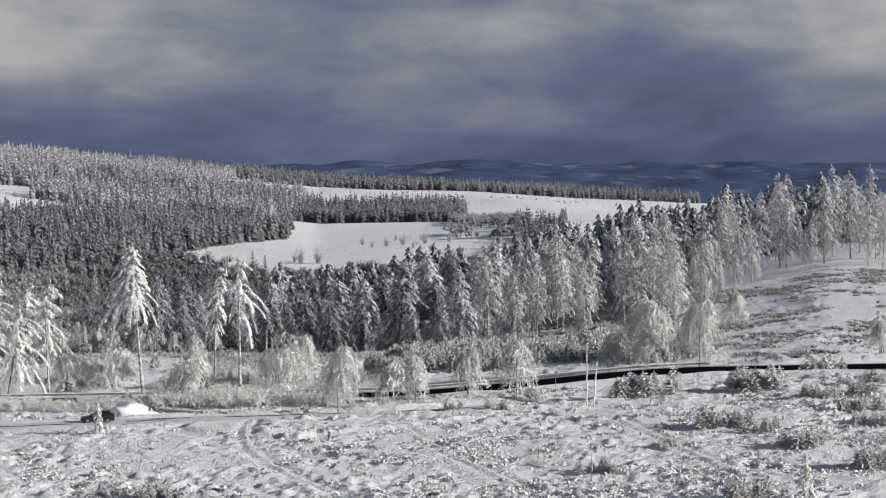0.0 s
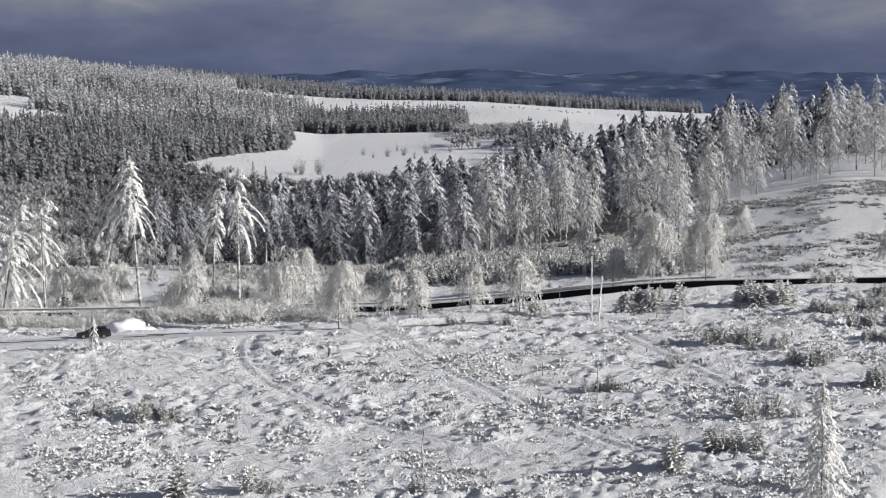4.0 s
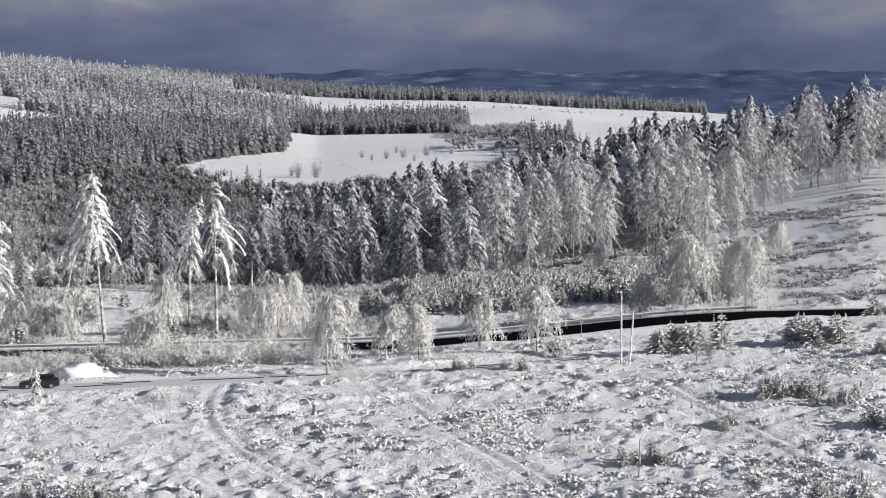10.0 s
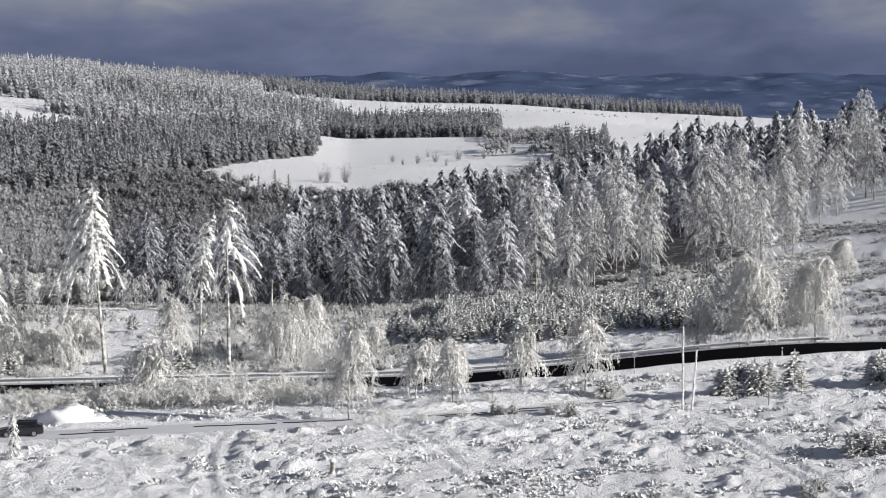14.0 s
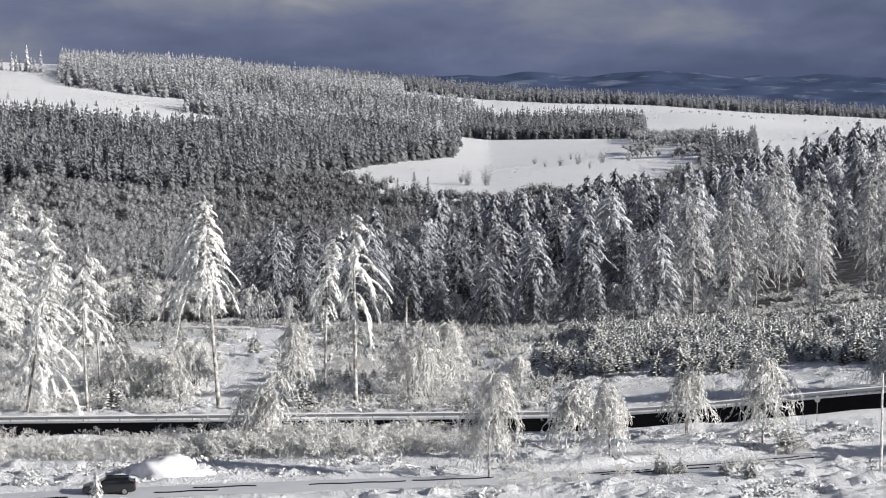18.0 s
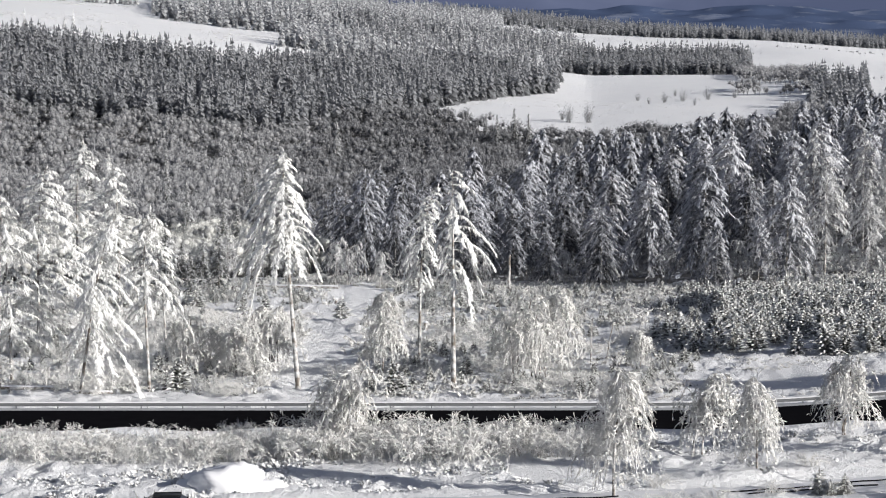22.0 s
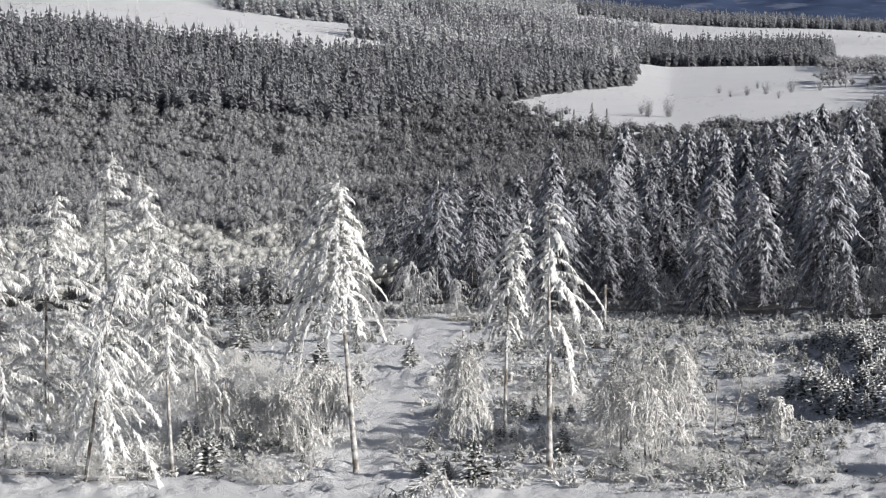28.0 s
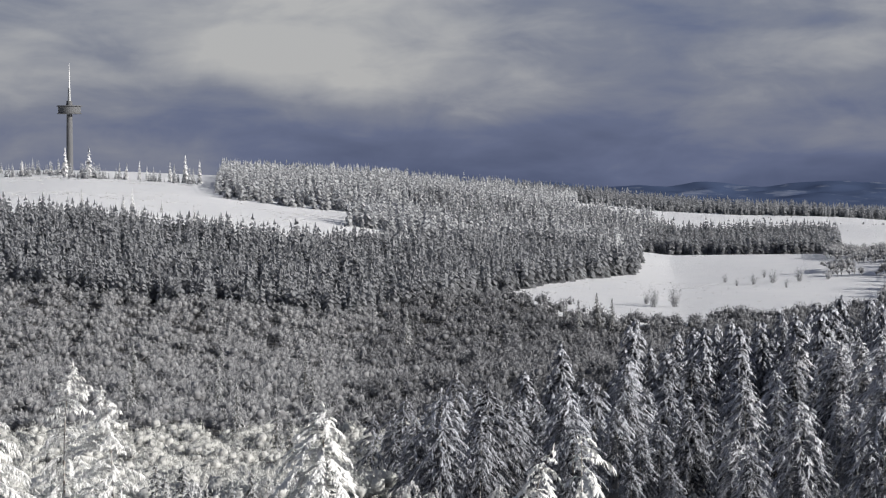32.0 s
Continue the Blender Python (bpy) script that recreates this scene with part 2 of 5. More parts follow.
# ---- the lie of the land ----
ROWS_Y = (60, 180, 240, 280, 320, 380, 440, 540, 640, 750, 900, 1100, 1280, 1480, 1700, 1950, 2600, 3300, 4000)
ACROSS = (-0.34, -0.19, -0.06, 0.06, 0.20)  # x over y
HEIGHTS = (
    (-2, -2, -1.5, -1, 0), (-1.4, -1.2, -1.3, -0.6, 0.4), (-1.0, -0.5, 0, 0.3, 1.0), (-2.6, -2.3, -1.8, -0.8, 0.5),
    (-5.7, -5.4, -4.8, -2.4, 1.0), (-8.5, -7.5, -7.0, -3.6, 1.8), (-13, -10, -10.5, -7.5, 2.2), (-27, -24, -20, -8, 3),
    (-38, -36, -27, -11, 4.5), (-46, -45, -33, -15, 3), (-48, -48, -38, -20, -4), (-40, -48, -43, -27, -14),
    (-20, -38, -39, -32, -24), (13, -14, -34, -28, -25), (23, 0, -26, -23, -26), (38, 20, -20, -22, -30),
    (42, 28, 0, -16, -42), (40, 20, -20, -40, -60), (-20, -40, -60, -70, -80),
)


def smooth(t):
    t = np.clip(t, 0, 1)
    return t * t * (3 - 2 * t)


def _lie(x, y):
    s, yy = np.clip(x / np.maximum(y, 60), -0.34, 0.2), np.clip(y, 60, 4000)
    table = np.array(HEIGHTS, float)
    columns = np.stack([np.interp(yy, ROWS_Y, table[:, k]) for k in range(5)])
    at = np.interp(s, ACROSS, range(5))
    low = np.clip(at.astype(int), 0, 3)
    f = at - low
    pick = np.arange(columns[0].size)
    flat = columns.reshape(5, -1)
    lo, f = low.ravel(), f.ravel()
    return (flat[lo, pick] * (1 - f) + flat[lo + 1, pick] * f).reshape(x.shape)


def waves(x, y, size, seed):
    """Smooth random relief of about unit height, with humps of the given size."""
    lattice = np.random.RandomState(seed).uniform(-1.6, 1.6, (256, 256))
    c, s = np.cos(seed), np.sin(seed)
    u, v = (c * x - s * y) / size, (s * x + c * y) / size
    i, j = np.floor(u).astype(int), np.floor(v).astype(int)
    f, g = smooth(u - i), smooth(v - j)
    i0, i1, j0, j1 = i % 256, (i + 1) % 256, j % 256, (j + 1) % 256
    return (lattice[i0, j0] * (1 - f) + lattice[i1, j0] * f) * (1 - g) + (lattice[i0, j1] * (1 - f) + lattice[i1, j1] * f) * g


def road_line(x):
    return 299.5 + 0.150 * x


def road_level(x):
    return -3.0 + 3.3 * smooth((x + 12) / 58)


def lane_line(x):
    """The snowed-up lay-by lane, which swings over to the road on its eastern side."""
    return 254.5 + 0.32 * (x + 22) + 0.0035 * np.maximum(x + 22, 0) ** 2


def lane_level(x):
    return -0.6 - 0.5 * smooth((x + 40) / 50)


def ground_at(x, y, rough=True):
    x, y = np.asarray(x, float), np.asarray(y, float)
    z = sum(_lie(x, y * k) for k in (0.965, 0.985, 1.0, 1.015, 1.035)) / 5
    z = z + 0.006 * np.clip(y - 350, 0, 400) * waves(x, y, 130, 3)
    d = np.abs(y - lane_line(x)) - 2.6
    w = 1 - smooth(d / 4)
    w = w * (1 - smooth((x - 18) / 12))
    z = z * (1 - w) + lane_level(x) * w
    far = np.abs(y - road_line(x))
    w2 = 1 - smooth((far - 5.6) / 3.5)
    z = z * (1 - w2) + (road_level(x) - 0.05) * w2
    if rough:
        near = (1 - 0.9 * smooth((y - 330) / 260)) * smooth((y - 110) / 16)
        calm = (1 - 0.85 * w) * (1 - w2) * near
        # tracks of vehicles that curve over the clearing: a flattened band with two wheel ruts
        ruts = np.zeros_like(z)
        back, on = np.maximum(248 - y, 0), smooth((252 - y) / 6) * near
        for x0, slope, bend in ((-25.5, -0.06, 0.0052), (-8.0, 0.27, 0.0006), (23.5, 0.19, 0.0003)):
            mid = x0 + slope * back + bend * back ** 2
            for off in (-0.85, 0.85):
                ruts = ruts - 0.21 * on * np.exp(-(((x - mid - off) / 0.45) ** 2))
            ruts = ruts + 0.08 * on * np.exp(-(((x - mid) / 2.4) ** 2))
            calm = calm * (1 - 0.6 * on * np.exp(-(((x - mid) / 1.9) ** 4)))
        z = z + ruts + calm * (0.16 * waves(x, y, 11, 5) + 0.08 * waves(x, y, 4.1, 6) + (0.08 * waves(x, y, 2.3, 7) + 0.34 * np.maximum(waves(x, y, 1.15, 8) - 0.3, 0) + 0.18 * waves(x, y, 0.85, 9)) * (0.45 + 0.55 * smooth(waves(x, y, 9, 10) + 0.5)))
        # a ploughed ridge of snow that bends across the clearing
        d = y - (229 + 0.62 * (x + 17) + 0.0065 * (x + 17) ** 2)
        z = z + 0.38 * np.exp(-((d / 0.8) ** 2)) * smooth((x + 20) / 4) * smooth((14 - x) / 8)
        # banks thrown up along the lane and the near side of the road
        z = z + 0.35 * np.exp(-(((y - lane_line(x) - 4.6) / 1.1) ** 2)) * smooth((8 - x) / 10) * (1 + 0.5 * waves(x, y, 5, 12))
        z = z + 0.55 * np.exp(-(((y - road_line(x) + 6.4) / 1.2) ** 2)) * (1 + 0.4 * waves(x, y, 6, 13))
    return z


def spot(x, y):
    return float(ground_at(np.array([x]), np.array([y]))[0])


def mesh_from(name, verts, faces, mats, rime=None, smooth_shade=False):
    """A mesh from arrays: faces is an (n, 3) or (n, 4) array."""
    me = bpy.data.meshes.new(name)
    verts, faces = np.asarray(verts, np.float32), np.asarray(faces, np.int32)
    k = faces.shape[1]
    me.vertices.add(len(verts))
    me.vertices.foreach_set("co", verts.ravel())
    me.loops.add(faces.size)
    me.loops.foreach_set("vertex_index", faces.ravel())
    me.polygons.add(len(faces))
    me.polygons.foreach_set("loop_start", np.arange(0, faces.size, k, dtype=np.int32))
    me.polygons.foreach_set("use_smooth", np.full(len(faces), smooth_shade))
    me.update(calc_edges=True)
    for m in mats:
        me.materials.append(m)
    if rime is not None:
        layer = me.attributes.new("rime", "FLOAT", "POINT")
        layer.data.foreach_set("value", np.asarray(rime, np.float32))
    return me


# one sheet of ground: fine where the clearing lies near, coarse far off and behind
ys = np.concatenate([np.linspace(-500, 120, 16)[:-1], np.arange(125, 296, 0.6), np.arange(296, 345, 1.0), np.arange(345, 440, 1.7), np.geomspace(440, 4900, 118)])
us = np.concatenate([np.linspace(-1, 0, 40)[:-1] * 1.0, np.linspace(0, 1, 380), np.linspace(1, 2, 40)[1:]])
gy = np.repeat(ys[:, None], len(us), 1)
inner = 40 + 0.235 * np.maximum(gy - 40, 0)
outer = 900 + 1.0 * np.maximum(gy, 0)
u = us[None, :]
gx = np.where(u < 0, -inner - (-u) ** 2 * outer, np.where(u > 1, inner + (u - 1) ** 2 * outer, -inner + 2 * inner * u))
gz = ground_at(gx, gy)
n, m = gx.shape
idx = np.arange(n * m).reshape(n, m)
quads = np.stack([idx[:-1, :-1], idx[:-1, 1:], idx[1:, 1:], idx[1:, :-1]], -1).reshape(-1, 4)
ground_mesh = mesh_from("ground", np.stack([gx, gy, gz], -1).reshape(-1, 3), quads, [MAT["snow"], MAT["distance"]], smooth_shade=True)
# beyond 2750 the ground carries the painted haze colour
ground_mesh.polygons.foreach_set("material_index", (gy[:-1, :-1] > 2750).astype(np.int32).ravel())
ground = new("ground", ground_mesh)
tagged(ground, "rough snow-covered clearing and hills with ruts and grass tufts", "ground", kind="structure")


def strip(name, x0, x1, line, level, half, mat, lift, step=1.5, label="", category="road"):
    xs = np.arange(x0, x1 + step, step)
    offs = np.linspace(-half, half, 7)
    X = np.repeat(xs[:, None], 7, 1)
    Y = line(xs)[:, None] + offs[None, :]
    Z = level(xs)[:, None] + lift + 0.06 * (1 - (offs[None, :] / half) ** 2)
    i = np.arange(X.size).reshape(X.shape)
    q = np.stack([i[:-1, :-1], i[1:, :-1], i[1:, 1:], i[:-1, 1:]], -1).reshape(-1, 4)
    ob = new(name, mesh_from(name, np.stack([X, Y, Z], -1).reshape(-1, 3), q, [mat], smooth_shade=True))
    return tagged(ob, label, category, kind="structure")


strip("road", -260, 84, lambda x: road_line(x) + 0.4, road_level, 5.0, MAT["asphalt"], 0.04, label="black asphalt country road cleared of snow")

# ---- how trees grow ----


class Growth:
    """Gathers rimed twigs and tapered tubes for one mesh."""

    def __init__(self, seed):
        self.r = np.random.RandomState(seed)
        self.v, self.f, self.rime, self.count = [], [], [], 0
        self.tv, self.tf = [], []

    def twigs(self, P, D, L, W, R, up=(0, 0, 1), flat=False, curl=0.0, loose=0.25):
        """Twigs from points P along D: a lit crest over two hanging edges, or a single flat spray."""
        P, D = np.atleast_2d(np.asarray(P, float)), np.atleast_2d(np.asarray(D, float))
        n = len(P)
        L, W, R = (np.broadcast_to(np.asarray(a, float), n)[:, None] for a in (L, W, R))
        D = D / (np.linalg.norm(D, axis=1)[:, None] + 1e-9)
        U = np.broadcast_to(np.asarray(up, float), (n, 3)) + loose * self.r.normal(size=(n, 3))
        U = U - (U * D).sum(1)[:, None] * D
        U = U / (np.linalg.norm(U, axis=1)[:, None] + 1e-9)
        S = np.cross(D, U) * W * self.r.uniform(0.75, 1.25, (n, 1))
        mid = P + D * L * self.r.uniform(0.35, 0.6, (n, 1))
        tip = P + D * L - np.array([0, 0, 1.0]) * L * curl
        R = R[:, 0]
        i = self.count
        if flat:
            V = np.stack([P, mid + S, tip, mid - S], 1)
            Q = np.stack([0.6 * R, 0.85 * R, R, 0.85 * R], 1)
            F = i + 4 * np.arange(n)[:, None] + np.array([0, 1, 2, 3])
        else:
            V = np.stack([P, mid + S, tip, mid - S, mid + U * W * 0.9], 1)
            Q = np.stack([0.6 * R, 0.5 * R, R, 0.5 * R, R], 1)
            F = (i + 5 * np.arange(n)[:, None, None] + np.array([[0, 1, 2, 4], [0, 4, 2, 3]])).reshape(-1, 4)
        self.v.append(V.reshape(-1, 3))
        self.rime.append(Q.ravel())
        self.f.append(F)
        self.count += V.shape[0] * V.shape[1]

    def chain(self, pts, widths, rimes, up=(0, 0, 1)):
        """A bough or stem as overlapping twigs from point to point."""
        pts = np.asarray(pts, float)
        seg = pts[1:] - pts[:-1]
        self.twigs(pts[:-1] - 0.12 * seg, seg, 1.3 * np.linalg.norm(seg, axis=1), widths, rimes, up, loose=0.1)

    def tube(self, pts, radii, sides=6):
        base = len(self.tv)
        for p, r in zip(np.asarray(pts, float), radii):
            for s in range(sides):
                a = 2 * math.pi * s / sides
                self.tv.append((p[0] + r * math.cos(a), p[1] + r * math.sin(a), p[2]))
        for k in range(len(pts) - 1):
            for s in range(sides):
                a, b = base + k * sides + s, base + k * sides + (s + 1) % sides
                self.tf.append((a, b, b + sides, a + sides))

    def arrays(self):
        return np.concatenate(self.v), np.concatenate(self.f), np.concatenate(self.rime)

    def crown(self, name, mat):
        v, f, q = self.arrays()
        return mesh_from(name, v, f, [mat], q, True)

    def trunk(self, name, mat):
        return mesh_from(name, self.tv, self.tf, [mat], smooth_shade=True)


def conifer(seed, height, radius, bare=0.1, step=0.6, per=5, droop=0.5, rise=0.2, gaps=0.0, lean=(0, 0), side=0.0, tip_bend=(0, 0), shape=0.8, trunk_r=None, fringe=6.0, bl=0.8, w=0.1, hang=0.5, low_light=0.7, wild=0.2, foot=0.55, stubs=0.0):
    """A spruce or larch: boughs that rise, arch and droop, each with a fringe of hanging branchlets under rime."""
    g = Growth(seed)
    r = g.r
    tr = trunk_r or 0.008 * height + 0.04

    def axis(h):
        q = h / height
        b = q ** 6
        return np.array([lean[0] * q + tip_bend[0] * b, lean[1] * q + tip_bend[1] * b, h - 0.35 * abs(tip_bend[0]) * b])

    hs = np.linspace(-0.6, height, 12)
    g.tube([axis(h) for h in hs], [max(tr * (1 - 0.93 * max(h, 0) / height), 0.03) for h in hs])
    if stubs:  # thin dead branches on the bare part of the trunk
        for h in np.arange(0.15 * height, bare * height, stubs):
            a = r.uniform(0, 6.3)
            g.twigs(axis(h), (math.cos(a), math.sin(a), -0.3), radius * r.uniform(0.15, 0.5), 0.5 * w, 0.5)
    h = bare * height
    while h < height * 0.985:
        rel = (h - bare * height) / (height * (1 - bare))
        full = radius * max((1 - rel) ** shape, 0.07) * min(1, foot + 3.0 * rel)
        a0 = r.uniform(0, 6.3)
        for k in range(per):
            if r.rand() < gaps:
                continue
            a = a0 + 6.283 * k / per + r.normal() * 0.25
            length = full * r.uniform(0.75 - 0.45 * wild, 1.1 + 0.5 * wild) * (1 + side * math.cos(a))
            if length < 0.15:
                continue
            out = np.array([math.cos(a), math.sin(a), 0.0])
            lat = np.array([-out[1], out[0], 0.0])
            p0 = axis(min(h + r.normal() * step * 0.3, height))
            up = rise - 0.35 * (1 - rel) * rise
            dr = droop * (0.55 + 0.7 * (1 - rel)) * r.uniform(0.7, 1.3)
            sway = r.normal() * 0.10 * length

            def along(q):
                q = np.asarray(q)[:, None]
                return p0 + out * length * (q - 0.16 * dr * q * q) + lat * sway * q * q + np.array([0, 0, length]) * (up * q - 0.8 * dr * q * q)

            qs = np.linspace(0, 1, 5)
            # rime colour, darkened towards trunk and crown foot in place of shade
            crown_light = low_light + (1 - low_light) * rel
            g.chain(along(qs), w * (1.3 - 0.4 * qs[1:]), (0.3 + 0.7 * qs[1:]) * crown_light, (0.2 * out[0], 0.2 * out[1], 1))
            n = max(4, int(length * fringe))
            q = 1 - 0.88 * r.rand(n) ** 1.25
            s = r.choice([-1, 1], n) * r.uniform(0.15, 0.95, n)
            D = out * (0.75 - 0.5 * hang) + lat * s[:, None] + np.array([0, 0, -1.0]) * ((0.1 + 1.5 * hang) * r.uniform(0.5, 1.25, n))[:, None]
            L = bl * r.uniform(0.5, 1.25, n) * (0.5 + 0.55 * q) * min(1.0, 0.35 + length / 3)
            g.twigs(along(q), D, L, w * r.uniform(0.55, 1.1, n) * (0.75 + 0.4 * q), (0.2 + 0.8 * q) * crown_light * r.uniform(0.6, 1.1, n), (0.7 * out[0], 0.7 * out[1], 0.8), curl=0.12)
        h += step * r.uniform(0.75, 1.25) * (1.1 - 0.45 * rel)
    top = axis(height)
    for k in range(5):
        g.twigs(top - np.array([0, 0, 0.25 + 0.28 * k]), (r.normal() * 0.4, r.normal() * 0.4, 1 - 0.28 * k), 0.75, 1.2 * w, 1.0)
    return g


def far_conifer(seed, height, radius, tiers=6, points=7, shape=0.8):
    """A conifer for distant woods: tiers of ragged drooping boughs round a dark stem."""
    g = Growth(seed)
    r = g.r
    for k in range(tiers):
        rel = k / tiers
        full = radius * (1 - rel) ** shape + 0.25
        n = max(points - k // 2, 4)
        a = r.uniform(0, 6.3) + 6.283 * np.arange(n) / n + r.normal(size=n) * 0.25
        out = np.stack([np.cos(a), np.sin(a), np.zeros(n)], 1)
        z = height * (0.12 + 0.86 * rel + r.uniform(0, 0.09, n))
        L = full * r.uniform(0.8, 1.25, n)
        # boughs painted darker towards the foot, as if shaded from above
        g.twigs(np.stack([0 * z, 0 * z, z], 1), out + np.array([0, 0, -0.75]), L * 1.25, full * 0.5, (0.45 + 0.55 * rel) * r.uniform(0.6, 1.15, n), out * 0.8 + np.array([0, 0, 1]), True, 0.1, 0.2)
    g.twigs((0, 0, height * 0.78), (0.03, 0.02, 1), 0.25 * height, 0.09 * radius + 0.12, 0.9, (1, -1, 0))
    return g


def weeping(seed, height, radius, limbs=40, strands=10, links=3, w=0.055, hollow=0.18, stems=1, bend=(0, 0), fall=0.28):
    """A birch bowed by rime: limbs arch out and over, and long strands of white twigs hang from them."""
    g = Growth(seed)
    r = g.r
    for s in range(stems):
        many = stems > 1
        lean = np.array([bend[0], bend[1]]) + r.normal(size=2) * 0.14 * height * many
        foot = np.array([r.normal() * 0.35 * many, r.normal() * 0.35 * many, -0.4])
        top = height * (r.uniform(0.62, 0.85) if s else 0.9)

        def axis(q):
            return foot + np.array([lean[0] * q * q + 0.02 * height * q * math.sin(5 * q + seed), lean[1] * q * q + 0.02 * height * q * math.cos(4 * q + seed), top * q])

        qs = np.linspace(0, 0.98, 9)
        g.tube([axis(q) for q in qs], [0.010 * height * (1 - 0.85 * q) + 0.02 for q in qs], 6)
        count = max(limbs // stems, 4)
        for k in range(count):
            q = hollow + (0.99 - hollow) * ((k + r.rand()) / count) ** 0.75
            rel = (q - hollow) / (1 - hollow)
            a = 2.4 * k + r.normal() * 0.5
            out = np.array([math.cos(a), math.sin(a), 0])
            lat = np.array([-out[1], out[0], 0])
            reach = radius * r.uniform(0.3, 1.15) * (1.0 - 0.8 * rel ** 1.6)
            p0 = axis(q)
            rise = min(reach * r.uniform(0.3, 1.0), height * 1.03 - p0[2])
            down = reach * r.uniform(0.3, 1.0)
            sway = r.normal() * 0.2 * reach

            def along(t):
                t = np.asarray(t)[:, None]
                return p0 + out * reach * t ** 0.85 + lat * sway * t * t + np.array([0, 0, 1.0]) * (max(rise, 0) * 3.2 * t * (1 - 0.62 * t) * 0.8 - down * t ** 2.4)

            ts = np.linspace(0, 1, 6)
            g.chain(along(ts), w * (1.9 - ts[1:]), 0.55 + 0.45 * ts[1:], (0.3 * out[0], 0.3 * out[1], 1))
            t = 1 - 0.8 * r.rand(strands) ** 1.3
            P = along(t)
            room = np.clip(P[:, 2] - 0.08 * height, 0.2, None)
            ln = np.minimum(fall * height * r.uniform(0.2, 1.1, strands) * r.uniform(0.6, 1.3), room) / links
            D = out * 0.45 + lat * r.uniform(-0.8, 0.8, strands)[:, None] + np.array([0, 0, -0.5]) + r.normal(size=(strands, 3)) * 0.25
            for j in range(links):
                D = D / np.linalg.norm(D, axis=1)[:, None]
                g.twigs(P, D, ln * 1.2, w * r.uniform(0.7, 1.3, strands) * (1.1 - 0.25 * j), r.uniform(0.55, 1.1, strands), (0.9 * out[0], 0.9 * out[1], 0.6))
                for _ in range(2):  # side twigs
                    g.twigs(P + D * (ln * r.rand(strands))[:, None], D + r.normal(size=(strands, 3)) * 0.75, ln * r.uniform(0.3, 0.7, strands), 0.8 * w, r.uniform(0.3, 1.1, strands), (0.9 * out[0], 0.9 * out[1], 0.6))
                P = P + D * ln[:, None]
                D = D * 0.6 + np.array([0, 0, -0.75]) + r.normal(size=(strands, 3)) * 0.18
    return g


def shrub(seed, height, radius, stems=22, twigs=6, w=0.035, spread=1.0, droop=0.3, rime=1.0, pts=5):
    """A rimed bush: many bent stems from one stool with side twigs."""
    g = Growth(seed)
    r = g.r
    for k in range(stems):
        a, q = r.uniform(0, 6.3), math.sqrt(r.rand())
        out = np.array([math.cos(a), math.sin(a), 0])
        h = height * r.uniform(0.5, 1.05) * (1.05 - 0.35 * q)
        p0 = out * radius * 0.3 * q + np.array([r.normal() * 0.1, r.normal() * 0.1, -0.15])

        def along(t):
            t = np.asarray(t)[:, None]
            return p0 + out * radius * q * spread * t ** 1.5 + np.array([0, 0, h]) * (t + droop * (t - 1.7 * t * t))

        ts = np.linspace(0, 1, pts)
        # stem feet darkened to stand in for shade inside the bush
        g.chain(along(ts), w * (1.5 - 0.7 * ts[1:]), (0.3 + 0.7 * ts[1:]) * rime, (0.4 * out[0], 0.4 * out[1], 1))
        n = twigs * (pts - 1)
        t = r.uniform(0.15, 1, n)
        D = out * r.uniform(-0.1, 0.9, n)[:, None] + r.normal(size=(n, 3)) * 0.65 + np.array([0, 0, 0.15])
        g.twigs(along(t), D, height * r.uniform(0.06, 0.19, n), w * r.uniform(0.6, 1.2, n), (0.3 + 0.7 * t) * rime * r.uniform(0.7, 1.1, n), (0.5 * out[0], 0.5 * out[1], 1), curl=0.25)
    return g


def young_spruce(seed, height=2.6, radius=1.2):
    """A young spruce: short upswept boughs with dark needles below and snow on their ends."""
    g = Growth(seed)
    r = g.r
    z = 0.1
    while z < height * 0.93:
        rel = z / height
        n = 6 if rel < 0.7 else 4
        a = r.uniform(0, 6.3) + 6.283 * np.arange(n) / n + r.normal(size=n) * 0.2
        out = np.stack([np.cos(a), np.sin(a), np.zeros(n)], 1)
        L = (radius * (1 - rel) ** 0.75 + 0.12) * r.uniform(0.7, 1.25, n)
        P = np.repeat([[0, 0, z]], n, 0)
        g.twigs(P, out + np.array([0, 0, 0.1]), L, 0.16, 0.1, out * 0.3 + np.array([0, 0, 1]))
        g.twigs(P + out * (0.45 * L)[:, None], out + np.array([0, 0, 0.25]), 0.75 * L, 0.13, r.uniform(0.5, 1.2, n), out * 0.3 + np.array([0, 0, 1]), curl=0.2)
        z += r.uniform(0.20, 0.30)
    g.twigs((0, 0, height - 0.6), (r.normal() * 0.08, r.normal() * 0.08, 1), 0.8, 0.10, 1.0, (1, 0, 0))
    g.tube([(0, 0, -0.3), (0, 0, height * 0.8)], [0.05, 0.015], 5)
    return g


def tuft(seed, height, radius, blades=5):
    """A tussock of dead grass bent by rime."""
    g = Growth(seed)
    r = g.r
    a, q = r.uniform(0, 6.3, blades), r.rand(blades)
    out = np.stack([np.cos(a), np.sin(a), np.zeros(blades)], 1)
    g.twigs(out * (radius * 0.6 * q)[:, None] - np.array([0, 0, 0.08]), out * (0.8 * q)[:, None] + np.array([0, 0, 0.7]), height * r.uniform(0.6, 1.3, blades), height * r.uniform(0.14, 0.30, blades), r.uniform(0.3, 1.1, blades), out + np.array([0, 0, 0.5]), curl=0.25)
    return g


